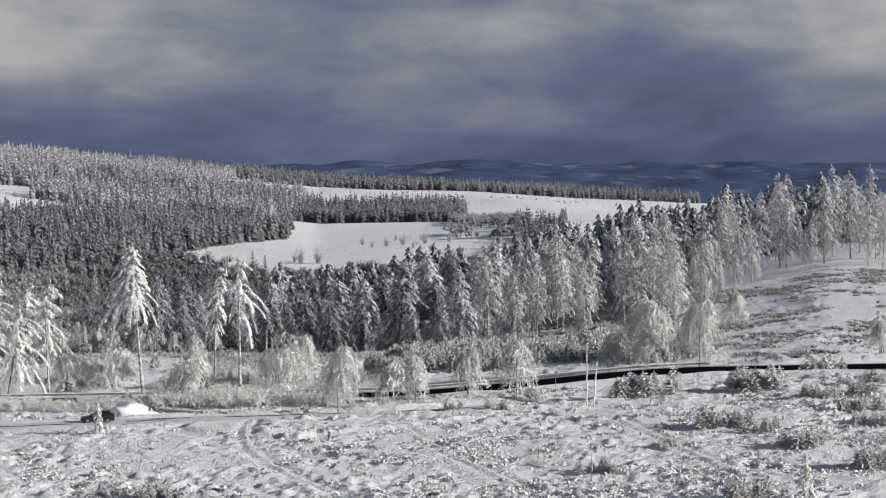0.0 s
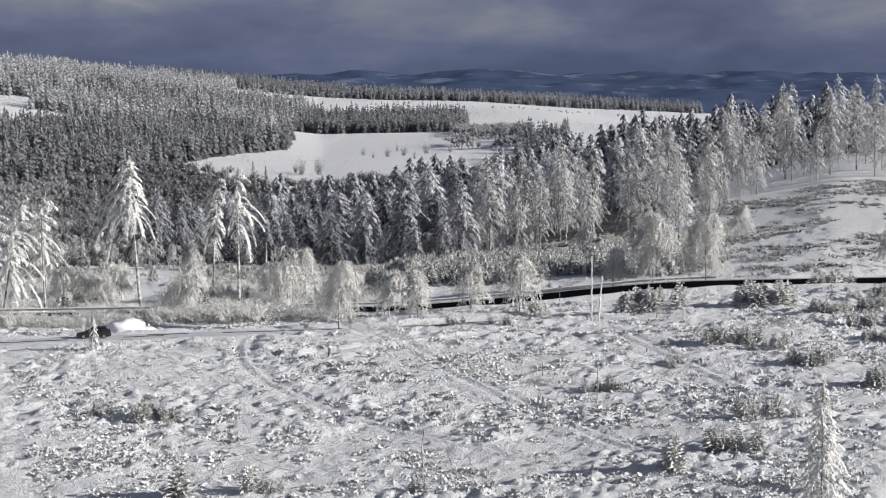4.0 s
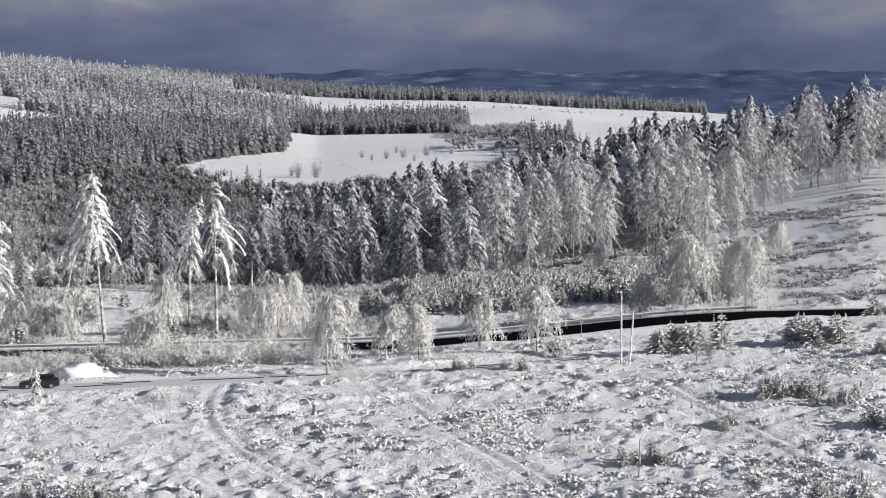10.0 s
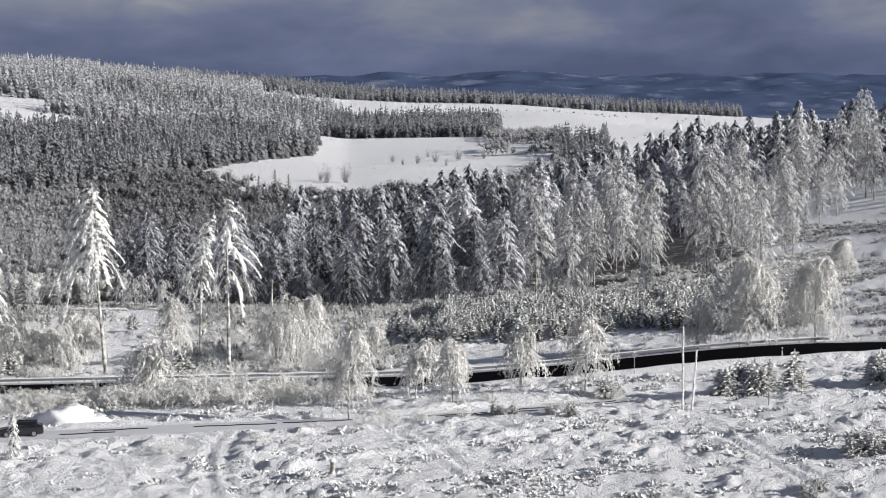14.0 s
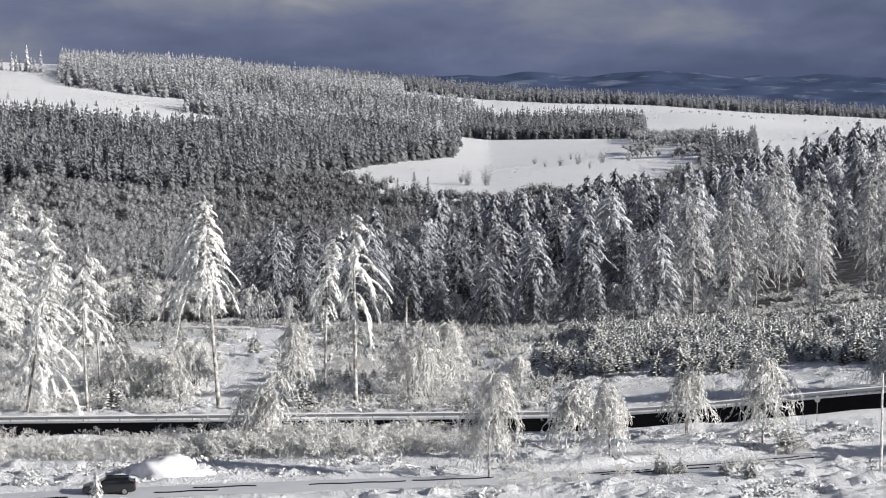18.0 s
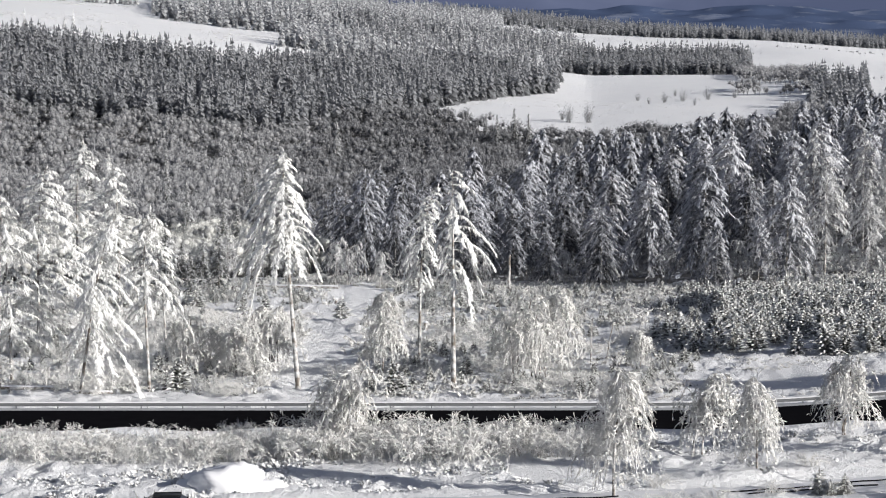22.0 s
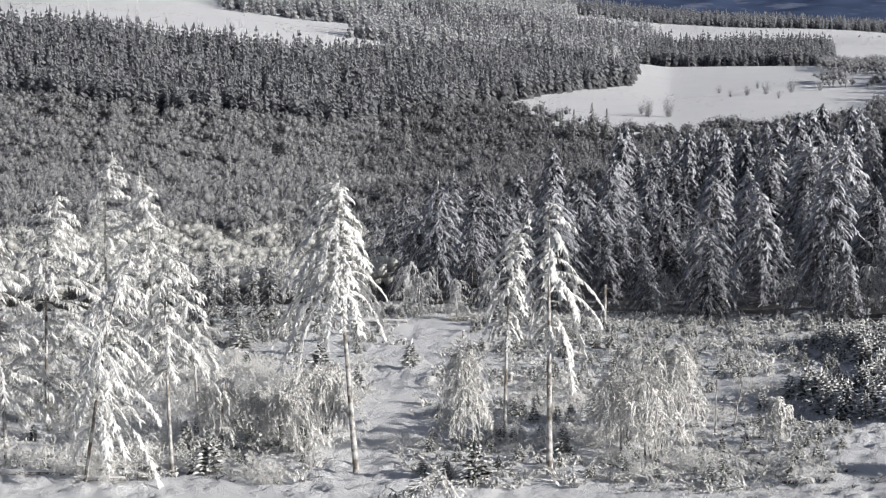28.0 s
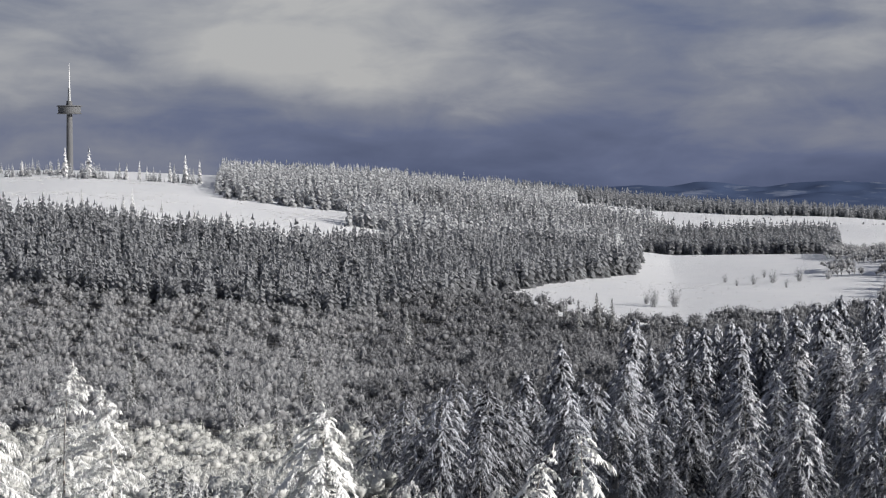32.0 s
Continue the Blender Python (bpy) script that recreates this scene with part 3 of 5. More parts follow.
def clod(seed, size):
    """A snow-covered hummock with an uneven skin."""
    g = Growth(seed)
    r = g.r
    n = 6
    a = 6.283 * np.arange(n) / n
    k = r.uniform(0.7, 1.3, n)
    low = np.stack([np.cos(a) * k * size, np.sin(a) * k * size, np.full(n, -0.12)], 1)
    k = r.uniform(0.4, 0.7, n)
    high = np.stack([np.cos(a) * k * size, np.sin(a) * k * size, size * r.uniform(0.45, 0.75, n)], 1)
    g.v.append(np.concatenate([low, high]))
    g.rime.append(np.concatenate([r.uniform(0.4, 0.9, n), np.full(n, 1.2)]))
    ring = [(j, (j + 1) % n, n + (j + 1) % n, n + j) for j in range(n)]
    g.f.append(np.array(ring + [(n, n + 1, n + 2, n + 3), (n, n + 3, n + 4, n + 5)]))
    g.count = 2 * n
    return g


def dome(seed, height, radius, sprays=84, size=2.0, slim=0.20, heads=3, core=0.72):
    """A leafless broadleaf crown: bare stems under several uneven heads of fine twigs, with sprays over them."""
    g = Growth(seed)
    r = g.r
    a = r.uniform(0, 6.3, 4)
    g.twigs(np.zeros((4, 3)) - np.array([0, 0, 0.5]), np.stack([0.3 * np.cos(a), 0.3 * np.sin(a), np.ones(4)], 1), height * 0.7, 0.16, 0.1, flat=True)
    C = np.stack([r.normal(size=heads) * radius * 0.4, r.normal(size=heads) * radius * 0.4, height * r.uniform(0.4, 0.75, heads)], 1)
    wide = radius * r.uniform(0.38, 0.62, heads)
    n = 6
    for c, w in zip(C, wide):
        rings = []
        for e in (-0.5, 0.25, 0.85):
            b = 6.283 * (np.arange(n) + r.rand()) / n
            k = w * r.uniform(0.6, 1.12, n) * core
            rings.append(c + np.stack([np.cos(b) * math.cos(e) * k, np.sin(b) * math.cos(e) * k, math.sin(e) * k * 1.2], 1))
        g.v.append(np.concatenate(rings))
        # frost on top, with shade painted into the undersides of the heads
        g.rime.append(np.concatenate([r.uniform(0.0, 0.2, n), r.uniform(0.35, 0.6, n), r.uniform(0.6, 0.9, n)]))
        f = [(m * n + q, m * n + (q + 1) % n, (m + 1) * n + (q + 1) % n, (m + 1) * n + q) for m in (0, 1) for q in range(n)]
        g.f.append(g.count + np.array(f + [(2 * n, 2 * n + 1, 2 * n + 2, 2 * n + 3), (2 * n, 2 * n + 3, 2 * n + 4, 2 * n + 5)]))
        g.count += 3 * n
    k = np.arange(sprays) % heads
    d = r.normal(size=(sprays, 3))
    d[:, 2] = np.abs(d[:, 2]) * 1.1 - 0.3
    d /= np.linalg.norm(d, axis=1)[:, None]
    P = C[k] + d * wide[k][:, None] * np.array([1, 1, 1.15]) * r.uniform(0.6, 0.95, (sprays, 1))
    D = 0.45 * np.cross(d, r.normal(size=(sprays, 3))) + 0.7 * d + np.array([0, 0, 0.45])
    # sprays are darkened underneath in the same way
    g.twigs(P, D, size * r.uniform(0.5, 1.2, sprays), slim * r.uniform(0.6, 1.3, sprays), r.uniform(0.7, 1.15, sprays) * np.clip(0.55 + 0.55 * d[:, 2], 0.1, 1.1), d + np.array([0, 0, 0.2]), True, 0.0, 0.2)
    return g


def plant(kind, g, crown_mat, x, y, turn=0.0, size=1.0, label="", category="tree", crown_name="crown", sink=0.0, group=""):
    """One tree: an Empty at its foot with trunk and crown."""
    ob = new(kind)
    if g.tv:
        part = new("trunk", g.trunk("trunk", MAT["bark"]))
        part.parent = ob
    part = new(crown_name, g.crown(crown_name, MAT[crown_mat]))
    part.parent = ob
    ob.matrix_world = pose(x, y, spot(x, y) - sink, 0, 0, turn) @ Matrix.Scale(size, 4)
    return tagged(ob, label, category, group)


def again(ob, x, y, turn, size, sink=0.0):
    two = copy_thing(ob, pose(x, y, spot(x, y) - sink, 0, 0, turn))
    two.scale = (size, size, size)
    return two


def scatter(name, kinds, places, mat, label, category):
    """Uncountable growth as one mesh: rows of kind, x, y, turn, size, stretch."""
    V, F, R = [], [], []
    base = 0
    for k, g in enumerate(kinds):
        rows = places[places[:, 0].astype(int) == k]
        if not len(rows):
            continue
        v, f, q = g.arrays()
        c, s = np.cos(rows[:, 3])[:, None], np.sin(rows[:, 3])[:, None]
        size, tall = rows[:, 4][:, None], (rows[:, 4] * rows[:, 5])[:, None]
        z0 = ground_at(rows[:, 1], rows[:, 2])[:, None]
        X = rows[:, 1][:, None] + size * (c * v[:, 0] - s * v[:, 1])
        Y = rows[:, 2][:, None] + size * (s * v[:, 0] + c * v[:, 1])
        Z = z0 + tall * v[:, 2]
        V.append(np.stack([X, Y, Z], -1).reshape(-1, 3))
        F.append((f[None] + (base + np.arange(len(rows)) * len(v))[:, None, None]).reshape(-1, 4))
        R.append(np.tile(q, len(rows)))
        base += len(rows) * len(v)
    ob = new(name, mesh_from(name, np.concatenate(V), np.concatenate(F), [MAT[mat]], np.concatenate(R), True))
    return tagged(ob, label, category, kind="stuff")


def sow(seed, count, y0, y1, s0, s1, kinds, keep, size=(0.8, 1.2), stretch=(0.9, 1.15)):
    """Random places between two distances and two bearings, where keep(x, y) holds."""
    r = np.random.RandomState(seed)
    y = np.sqrt(r.uniform(y0 ** 2, y1 ** 2, count))
    x = y * r.uniform(s0, s1, count)
    rows = np.stack([r.randint(0, kinds, count), x, y, r.uniform(0, 6.3, count), r.uniform(*size, count), r.uniform(*stretch, count)], 1)
    return rows[keep(x, y)]

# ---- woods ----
LARCHES = [conifer(200 + k, 22, 6.6 + 0.3 * k, bare=0.22, step=1.0, per=6, droop=1.0, rise=0.3, gaps=0.14, wild=0.4, fringe=4.4, bl=1.4, w=0.16, hang=0.4, shape=0.6, low_light=0.5, lean=(0.5 * (-1) ** k, 0)) for k in range(6)]
LACY = [conifer(220 + k, 22, 4.3 + 0.3 * k, bare=0.25, step=0.8, per=5, droop=0.7, rise=0.2, gaps=0.25, wild=0.7, fringe=5, bl=1.2, w=0.085, hang=0.6, shape=0.6, low_light=0.7, stubs=0.4, lean=(0.5 * (-1) ** k, 0)) for k in range(6)]
LIGHTER = [conifer(210 + k, 20, 5.4, bare=0.15, step=1.5, per=6, droop=1.0, gaps=0.08, wild=0.3, fringe=0.8, bl=1.8, w=0.42, hang=0.45, shape=0.62, low_light=0.5) for k in range(5)]


def in_larch(x, y):
    left = -72 - (y - 450) * 0.2 + 5 * waves(x, y, 45, 51)
    right = np.where(y < 560, 56 + (y - 430) * 0.26, 0.30 * y)
    far = np.where(x < -71, 640 + (x + 102) * 6.3, np.minimum(835 + (x + 71) * 2.1, 1196 - 1.3 * np.maximum(x - 20, 0)))
    return (x > left) & (x < right) & (y > 432 - 0.2 * (x + 20) + 0.25 * np.maximum(-x - 20, 0)) & (y < far + 18 * waves(x, y, 60, 59))


def spaced(rows, gap):
    """Keeps rows that stand clear of those before them."""
    kept = []
    for row in rows:
        if all((row[1] - q[1]) ** 2 + (row[2] - q[2]) ** 2 > gap ** 2 for q in kept):
            kept.append(row)
    return np.array(kept)


larch_rows = spaced(sow(5, 4200, 430, 1200, -0.2, 0.26, 6, in_larch, (0.5, 1.25)), 9.8)
larch_rows = larch_rows[np.argsort(larch_rows[:, 2])]
first = {}


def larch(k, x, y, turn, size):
    # picks the tone by place: painted sunlight to the east, painted shade elsewhere
    edge_of = "pale" if (x > 8 and y < 520 + 1.2 * max(x - 20, 0)) or x > 85 else "larch_half_lit" if x > -28 and (k % 3 or x > 0) else "larch"
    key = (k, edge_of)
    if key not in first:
        words = {"pale": "rimed larch painted pale for sunlight at the edge of the plantation", "larch_half_lit": "tall rimed larch with drooping branches, greyed for part shade",
                 "larch": "tall frosted larch darkened for cloud shade in a dense plantation"}[edge_of]
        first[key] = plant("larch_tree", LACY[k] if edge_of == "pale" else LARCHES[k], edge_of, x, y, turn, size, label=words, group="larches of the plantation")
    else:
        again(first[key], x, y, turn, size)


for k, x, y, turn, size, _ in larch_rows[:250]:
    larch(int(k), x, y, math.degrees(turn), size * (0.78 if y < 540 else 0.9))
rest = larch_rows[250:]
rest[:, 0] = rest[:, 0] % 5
scatter("larch_wood", LIGHTER, rest, "larch", "frosted larches darkened for cloud shade farther back in the plantation", "woods")
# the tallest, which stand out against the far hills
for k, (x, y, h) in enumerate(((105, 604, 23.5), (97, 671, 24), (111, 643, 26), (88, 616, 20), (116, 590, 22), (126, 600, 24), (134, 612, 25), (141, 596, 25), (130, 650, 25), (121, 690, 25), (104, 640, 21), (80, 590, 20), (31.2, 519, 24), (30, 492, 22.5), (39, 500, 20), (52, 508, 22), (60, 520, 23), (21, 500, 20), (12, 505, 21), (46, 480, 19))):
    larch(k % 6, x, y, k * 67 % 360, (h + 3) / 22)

FAR = [far_conifer(300 + k, 15, 3.9) for k in range(8)]
TALLER = [far_conifer(310 + k, 17, 3.6, points=6, shape=0.7) for k in range(8)]
DOMES = [dome(320 + k, 9.5, 4.8, sprays=100, size=1.9, slim=0.15, core=0.7) for k in range(8)]
SCRUB = [dome(336 + k, 8, 4.4, sprays=70, size=1.7, slim=0.16, core=0.7) for k in range(8)]
PUFFS = [dome(328 + k, 8.5, 4.4, sprays=380, size=0.85, slim=0.085, heads=6, core=0.65) for k in range(8)]


def in_tongue(x, y):
    low = np.interp(x, (-700, -240, -121), (1190, 1215, 1545))
    high = np.interp(x, (-700, -420, -330, -200, -121), (1440, 1460, 1480, 1660, 1640))
    return (y > low) & (y < high) & (x < -118)


def in_field(x, y):
    left = np.interp(y, (1260, 1380, 1500, 1560, 1700), (-130, -185, -160, -115, -140))
    return (y > 1240 + 0.25 * np.abs(x + 70)) & (y < 1740 - 0.05 * x) & (x > left) & (x < 30)


def in_crest(x, y):
    return ((x < -0.10 * y) & (y > 1800) & (x > -0.262 * y)) | ((x > -335) & (x < -130) & (y > 1480) & (y < 2100) & ~in_tongue(x, y) & ~in_field(x, y))


def in_shoulder(x, y):
    return ((y < 2120) | (x / y > 0.12)) & (x > 0.03 * y - 30) & (x < 0.25 * y) & ~in_field(x, y) & ~in_larch(x, y) & (y > 700) & (y < 1420)


def in_broadleaf(x, y):
    return ~in_larch(x, y) & ~in_tongue(x, y) & ~in_field(x, y) & (y > 470) & (y < 1330) & ~((x > -78) & (y < 500)) & (x < 0.1 * y)


leafless = sow(21, 9500, 440, 1320, -0.36, 0.10, 8, in_broadleaf, (0.5, 1.0))
near = leafless[:, 2] < 760
# splits one wood into a paler part and a part with painted shade
paler = leafless[:, 1] + 0.2 * leafless[:, 2] + 14 * waves(leafless[:, 1], leafless[:, 2], 60, 62) < 12
scatter("broadleaf_wood", DOMES, leafless[~near & paler], "far_broadleaf", "pale frosted leafless broadleaf wood on the valley side", "woods")
scatter("valley_wood", DOMES, leafless[~near & ~paler], "shaded_broadleaf", "leafless broadleaf wood darkened for cloud shade in the valley bottom", "woods")
scatter("birch_wood", PUFFS, leafless[near], "birchwood", "rimed birch wood painted pale for sunlight at the valley's near edge", "woods")
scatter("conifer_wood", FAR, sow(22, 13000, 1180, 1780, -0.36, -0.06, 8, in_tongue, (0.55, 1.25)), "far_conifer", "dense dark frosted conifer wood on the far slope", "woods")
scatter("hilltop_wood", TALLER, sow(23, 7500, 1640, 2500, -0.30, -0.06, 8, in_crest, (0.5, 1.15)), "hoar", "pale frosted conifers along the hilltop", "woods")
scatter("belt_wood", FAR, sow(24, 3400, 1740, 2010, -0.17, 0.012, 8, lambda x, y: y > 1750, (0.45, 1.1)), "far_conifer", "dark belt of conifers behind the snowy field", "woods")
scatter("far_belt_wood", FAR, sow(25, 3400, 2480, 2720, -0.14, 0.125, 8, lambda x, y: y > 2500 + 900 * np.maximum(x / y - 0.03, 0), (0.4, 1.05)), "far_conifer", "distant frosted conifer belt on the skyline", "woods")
scatter("shoulder_wood", SCRUB, sow(26, 4500, 780, 2450, 0.012, 0.25, 8, in_shoulder, (0.6, 1.0)), "far_broadleaf", "frosted scrub wood on the shoulder of the hill", "woods")
scatter("field_bushes", SCRUB, sow(39, 420, 1420, 2450, -0.02, 0.16, 8, lambda x, y: (waves(x, y, 70, 56) > 0.1) & ~in_field(x, y), (0.12, 0.4), (0.8, 1.6)), "hoar", "thin grey bushes dotted over the far snowy fields", "bushes")
scatter("field_thicket", DOMES, sow(42, 420, 1520, 1790, 0.004, 0.042, 8, lambda x, y: waves(x, y, 30, 65) > -0.5, (0.4, 0.95)), "far_broadleaf", "grey thicket between the snowy field and the spinney", "woods")
scatter("skyline_scrub", TALLER, sow(28, 420, 1900, 2010, -0.40, -0.25, 8, lambda x, y: waves(x, y, 34, 48) > 0.0, (0.2, 0.75), (0.9, 1.3)), "hoar", "thin groups of hoar-frosted trees on the skyline", "woods")
scatter("spinney", FAR, sow(27, 120, 1400, 1620, 0.036, 0.062, 8, lambda x, y: x > 0, (0.8, 1.15)), "far_conifer", "small dark spinney of spruces beside the field", "woods")

# single dark spruces that stand above the valley's broadleaf wood
lone = None
for x, y, s in ((-196, 1140, 1.1), (-184, 879, 1.0), (-205, 842, 1.0), (-222, 800, 1.1), (-168, 820, 0.95), (-172, 742, 1.0), (-150, 700, 0.9), (-236, 850, 1.1),
                (-132, 640, 0.9), (-190, 930, 0.9), (-250, 1010, 0.9), (-262, 930, 1.0), (-120, 1190, 1.0), (-112, 1200, 1.1), (-104, 1195, 1.0), (-128, 1210, 0.9)):
    if lone is None:
        lone = plant("spruce_tree", conifer(340, 20, 3.4, bare=0.05, step=0.9, per=6, droop=0.7, fringe=3, bl=1.2, w=0.17, hang=0.4), "dusky", x, y, 0, s,
                     label="dark lightly frosted spruce above the valley wood", group="lone spruces in the valley")
    else:
        again(lone, x, y, x * 7 % 360, s)

# dark young spruces where the thicket meets the valley wood
dusky = None
for x, y, s in ((-96, 424, 1.0), (-92, 418, 1.15), (-88, 426, 0.9), (-84, 420, 1.05), (-80, 428, 0.8), (-87, 414, 0.7), (-99, 430, 1.1), (-76, 433, 0.6), (-104, 422, 0.9), (-93, 432, 0.75)):
    if dusky is None:
        dusky = plant("spruce_tree", conifer(345, 9.5, 2.3, bare=0.03, step=0.5, per=6, droop=0.5, fringe=5, bl=0.7, w=0.11, hang=0.35), "dusky", x, y, 0, s,
                      label="dark green spruce dusted with snow beside the thicket", group="dark spruces by the thicket")
    else:
        again(dusky, x, y, x * 29 % 360, s)

# leafless pair of trees and thin saplings on the snowy field
pair = None
for x, y, s in ((-92, 1330, 1.0), (-81, 1335, 1.05), (-97, 1345, 0.6), (-40, 1480, 0.62), (-28, 1490, 0.75), (-58, 1500, 0.5), (-12, 1500, 0.8), (-50, 1470, 0.4), (6, 1510, 0.6), (-34, 1530, 0.5), (-20, 1460, 0.45)):
    if pair is None:
        pair = plant("bare_tree", shrub(350, 13, 3.6, stems=16, twigs=9, w=0.08, droop=0.05, spread=0.7), "far_broadleaf", x, y, 0, s,
                     label="leafless frosted tree standing on the snowy field", group="bare trees on the field")
    else:
        again(pair, x, y, x * 11 % 360, s)
hill = None
for x, y, s in ((-390, 1470, 0.75), (-338, 1470, 0.8), (-346, 1462, 0.7), (-330, 1466, 0.65), (-322, 1462, 0.75), (-312, 1462, 0.7), (-303, 1466, 0.8), (-296, 1458, 0.75), (-420, 1560, 0.7), (-455, 1600, 0.5), (-470, 1580, 0.9), (-480, 1590, 0.7), (-440, 1500, 0.8), (-500, 1560, 0.8),
                (-650, 1950, 1.35), (-628, 1950, 1.45), (-585, 1960, 0.9), (-560, 1970, 1.0), (-540, 1950, 1.3), (-530, 1960, 1.1), (-600, 1970, 0.8), (-668, 1960, 0.7), (-690, 1950, 0.7), (-575, 1950, 0.7), (-610, 1980, 0.6), (-547, 1940, 0.8)):
    if hill is None:
        hoary = far_conifer(360, 19, 2.8, tiers=9, points=7, shape=0.8)
        hoary.tube([(0, 0, -0.6), (0, 0, 17)], [0.25, 0.04])
        hill = plant("spruce_tree", hoary, "pale", x, y, 0, s,
                     label="pale hoar-frosted spruce on the snowy hilltop", group="spruces on the hilltop")
    else:
        again(hill, x, y, x * 13 % 360, s)

# floor of the woods: tree shade painted as a dark sheet, thin snow
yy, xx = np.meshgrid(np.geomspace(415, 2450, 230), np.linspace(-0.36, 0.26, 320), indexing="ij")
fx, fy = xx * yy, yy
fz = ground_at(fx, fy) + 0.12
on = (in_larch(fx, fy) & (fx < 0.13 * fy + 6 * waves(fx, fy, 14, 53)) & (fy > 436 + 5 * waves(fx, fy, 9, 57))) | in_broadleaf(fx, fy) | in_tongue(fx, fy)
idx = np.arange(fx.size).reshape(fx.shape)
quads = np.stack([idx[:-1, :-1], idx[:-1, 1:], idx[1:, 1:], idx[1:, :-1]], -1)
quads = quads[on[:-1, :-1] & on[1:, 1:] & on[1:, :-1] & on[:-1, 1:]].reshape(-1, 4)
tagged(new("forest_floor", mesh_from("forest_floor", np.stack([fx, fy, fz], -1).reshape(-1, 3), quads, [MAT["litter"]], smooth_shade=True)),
       "dark sheet for the shade under the trees, with thin snow", "ground", kind="structure")

# far hills under the cloud, in a haze-blue colour
hy, hx = np.meshgrid(np.linspace(3900, 4780, 40), np.linspace(-900, 2300, 160), indexing="ij")
back = (hy - 3900) / 880
hz = -78 + 92 * back ** 0.8 + (3 + 5 * back) * (0.7 * waves(hx, hy, 260, 31) + 0.6 * waves(hx, hy, 90, 32) + 0.4 * waves(hx, hy, 40, 33))
idx = np.arange(hx.size).reshape(hx.shape)
quads = np.stack([idx[:-1, :-1], idx[:-1, 1:], idx[1:, 1:], idx[1:, :-1]], -1).reshape(-1, 4)
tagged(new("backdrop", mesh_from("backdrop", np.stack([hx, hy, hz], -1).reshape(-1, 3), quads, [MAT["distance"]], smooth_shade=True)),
       "wooded mountains with snowy fields in the far distance, painted haze blue", "hills", kind="structure")

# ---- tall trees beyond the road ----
plant("spruce_tree", conifer(11, 25.8, 5.9, bare=0.60, step=0.6, per=7, droop=1.15, rise=0.35, gaps=0.2, lean=(-2.1, 0.6), side=-0.3, tip_bend=(0.5, 0), shape=0.62, trunk_r=0.30, fringe=13, bl=0.62, w=0.115, hang=0.45, wild=0.6, foot=0.85, low_light=0.85),
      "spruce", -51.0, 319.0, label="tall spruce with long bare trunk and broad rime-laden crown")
plant("spruce_tree", conifer(14, 23.6, 3.7, bare=0.56, step=0.95, per=4, droop=1.2, rise=0.3, gaps=0.3, lean=(-0.2, 0), side=0.4, shape=0.40, trunk_r=0.30, fringe=17, bl=0.7, w=0.12, hang=0.65, wild=0.45, foot=0.6, low_light=0.9, stubs=1.1),
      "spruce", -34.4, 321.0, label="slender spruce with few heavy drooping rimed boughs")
plant("spruce_tree", conifer(13, 21.6, 2.6, bare=0.48, step=0.65, per=4, droop=1.1, rise=0.25, gaps=0.25, lean=(0.4, 0), side=-0.2, tip_bend=(1.8, 0), shape=0.3, trunk_r=0.2, fringe=13, bl=0.62, w=0.105, hang=0.6, wild=0.7, foot=0.5, low_light=0.85, stubs=0.9),
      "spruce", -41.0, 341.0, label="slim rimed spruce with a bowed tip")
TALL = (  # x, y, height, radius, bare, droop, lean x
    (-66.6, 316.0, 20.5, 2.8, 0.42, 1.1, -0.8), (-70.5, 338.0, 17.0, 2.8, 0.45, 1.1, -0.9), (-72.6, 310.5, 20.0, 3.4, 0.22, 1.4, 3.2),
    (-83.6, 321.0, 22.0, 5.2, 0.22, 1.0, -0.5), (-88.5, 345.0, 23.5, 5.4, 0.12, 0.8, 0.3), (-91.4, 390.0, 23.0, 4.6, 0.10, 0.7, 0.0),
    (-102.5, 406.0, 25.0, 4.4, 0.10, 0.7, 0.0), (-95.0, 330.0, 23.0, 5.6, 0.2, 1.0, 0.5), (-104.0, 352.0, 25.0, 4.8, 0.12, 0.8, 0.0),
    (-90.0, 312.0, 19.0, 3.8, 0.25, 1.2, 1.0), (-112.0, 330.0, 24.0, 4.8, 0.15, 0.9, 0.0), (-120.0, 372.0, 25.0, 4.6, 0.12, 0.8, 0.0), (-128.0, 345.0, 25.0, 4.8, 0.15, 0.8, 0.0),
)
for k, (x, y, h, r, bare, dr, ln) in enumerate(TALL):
    plant("spruce_tree", conifer(30 + k, h, 1.25 * r, bare=bare, step=0.62, per=5, droop=0.62 * dr, rise=0.15, gaps=0.35, wild=0.9, side=0.25 * (-1) ** k, tip_bend=(1.2 * (-1) ** k, 0), lean=(ln, 0), shape=0.6, fringe=15, bl=0.8, w=0.075, hang=0.65, low_light=0.65, stubs=0.5),
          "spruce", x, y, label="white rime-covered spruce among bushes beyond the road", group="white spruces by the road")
plant("spruce_tree", conifer(50, 15.4, 3.9, bare=0.04, step=0.42, per=6, droop=0.9, rise=0.1, shape=0.8, fringe=10, bl=0.6, w=0.07, hang=0.6, low_light=0.9), "rime", 25.8, 103.1,
      label="white weeping spruce alone on the clearing")
plant("spruce_tree", conifer(51, 4.3, 1.2, bare=0.06, step=0.28, per=5, droop=1.4, shape=0.6, fringe=9, bl=0.5, w=0.07, hang=0.6), "spruce", -44.7, 233.6,
      label="small bowed spruce thick with snow by the lay-by")

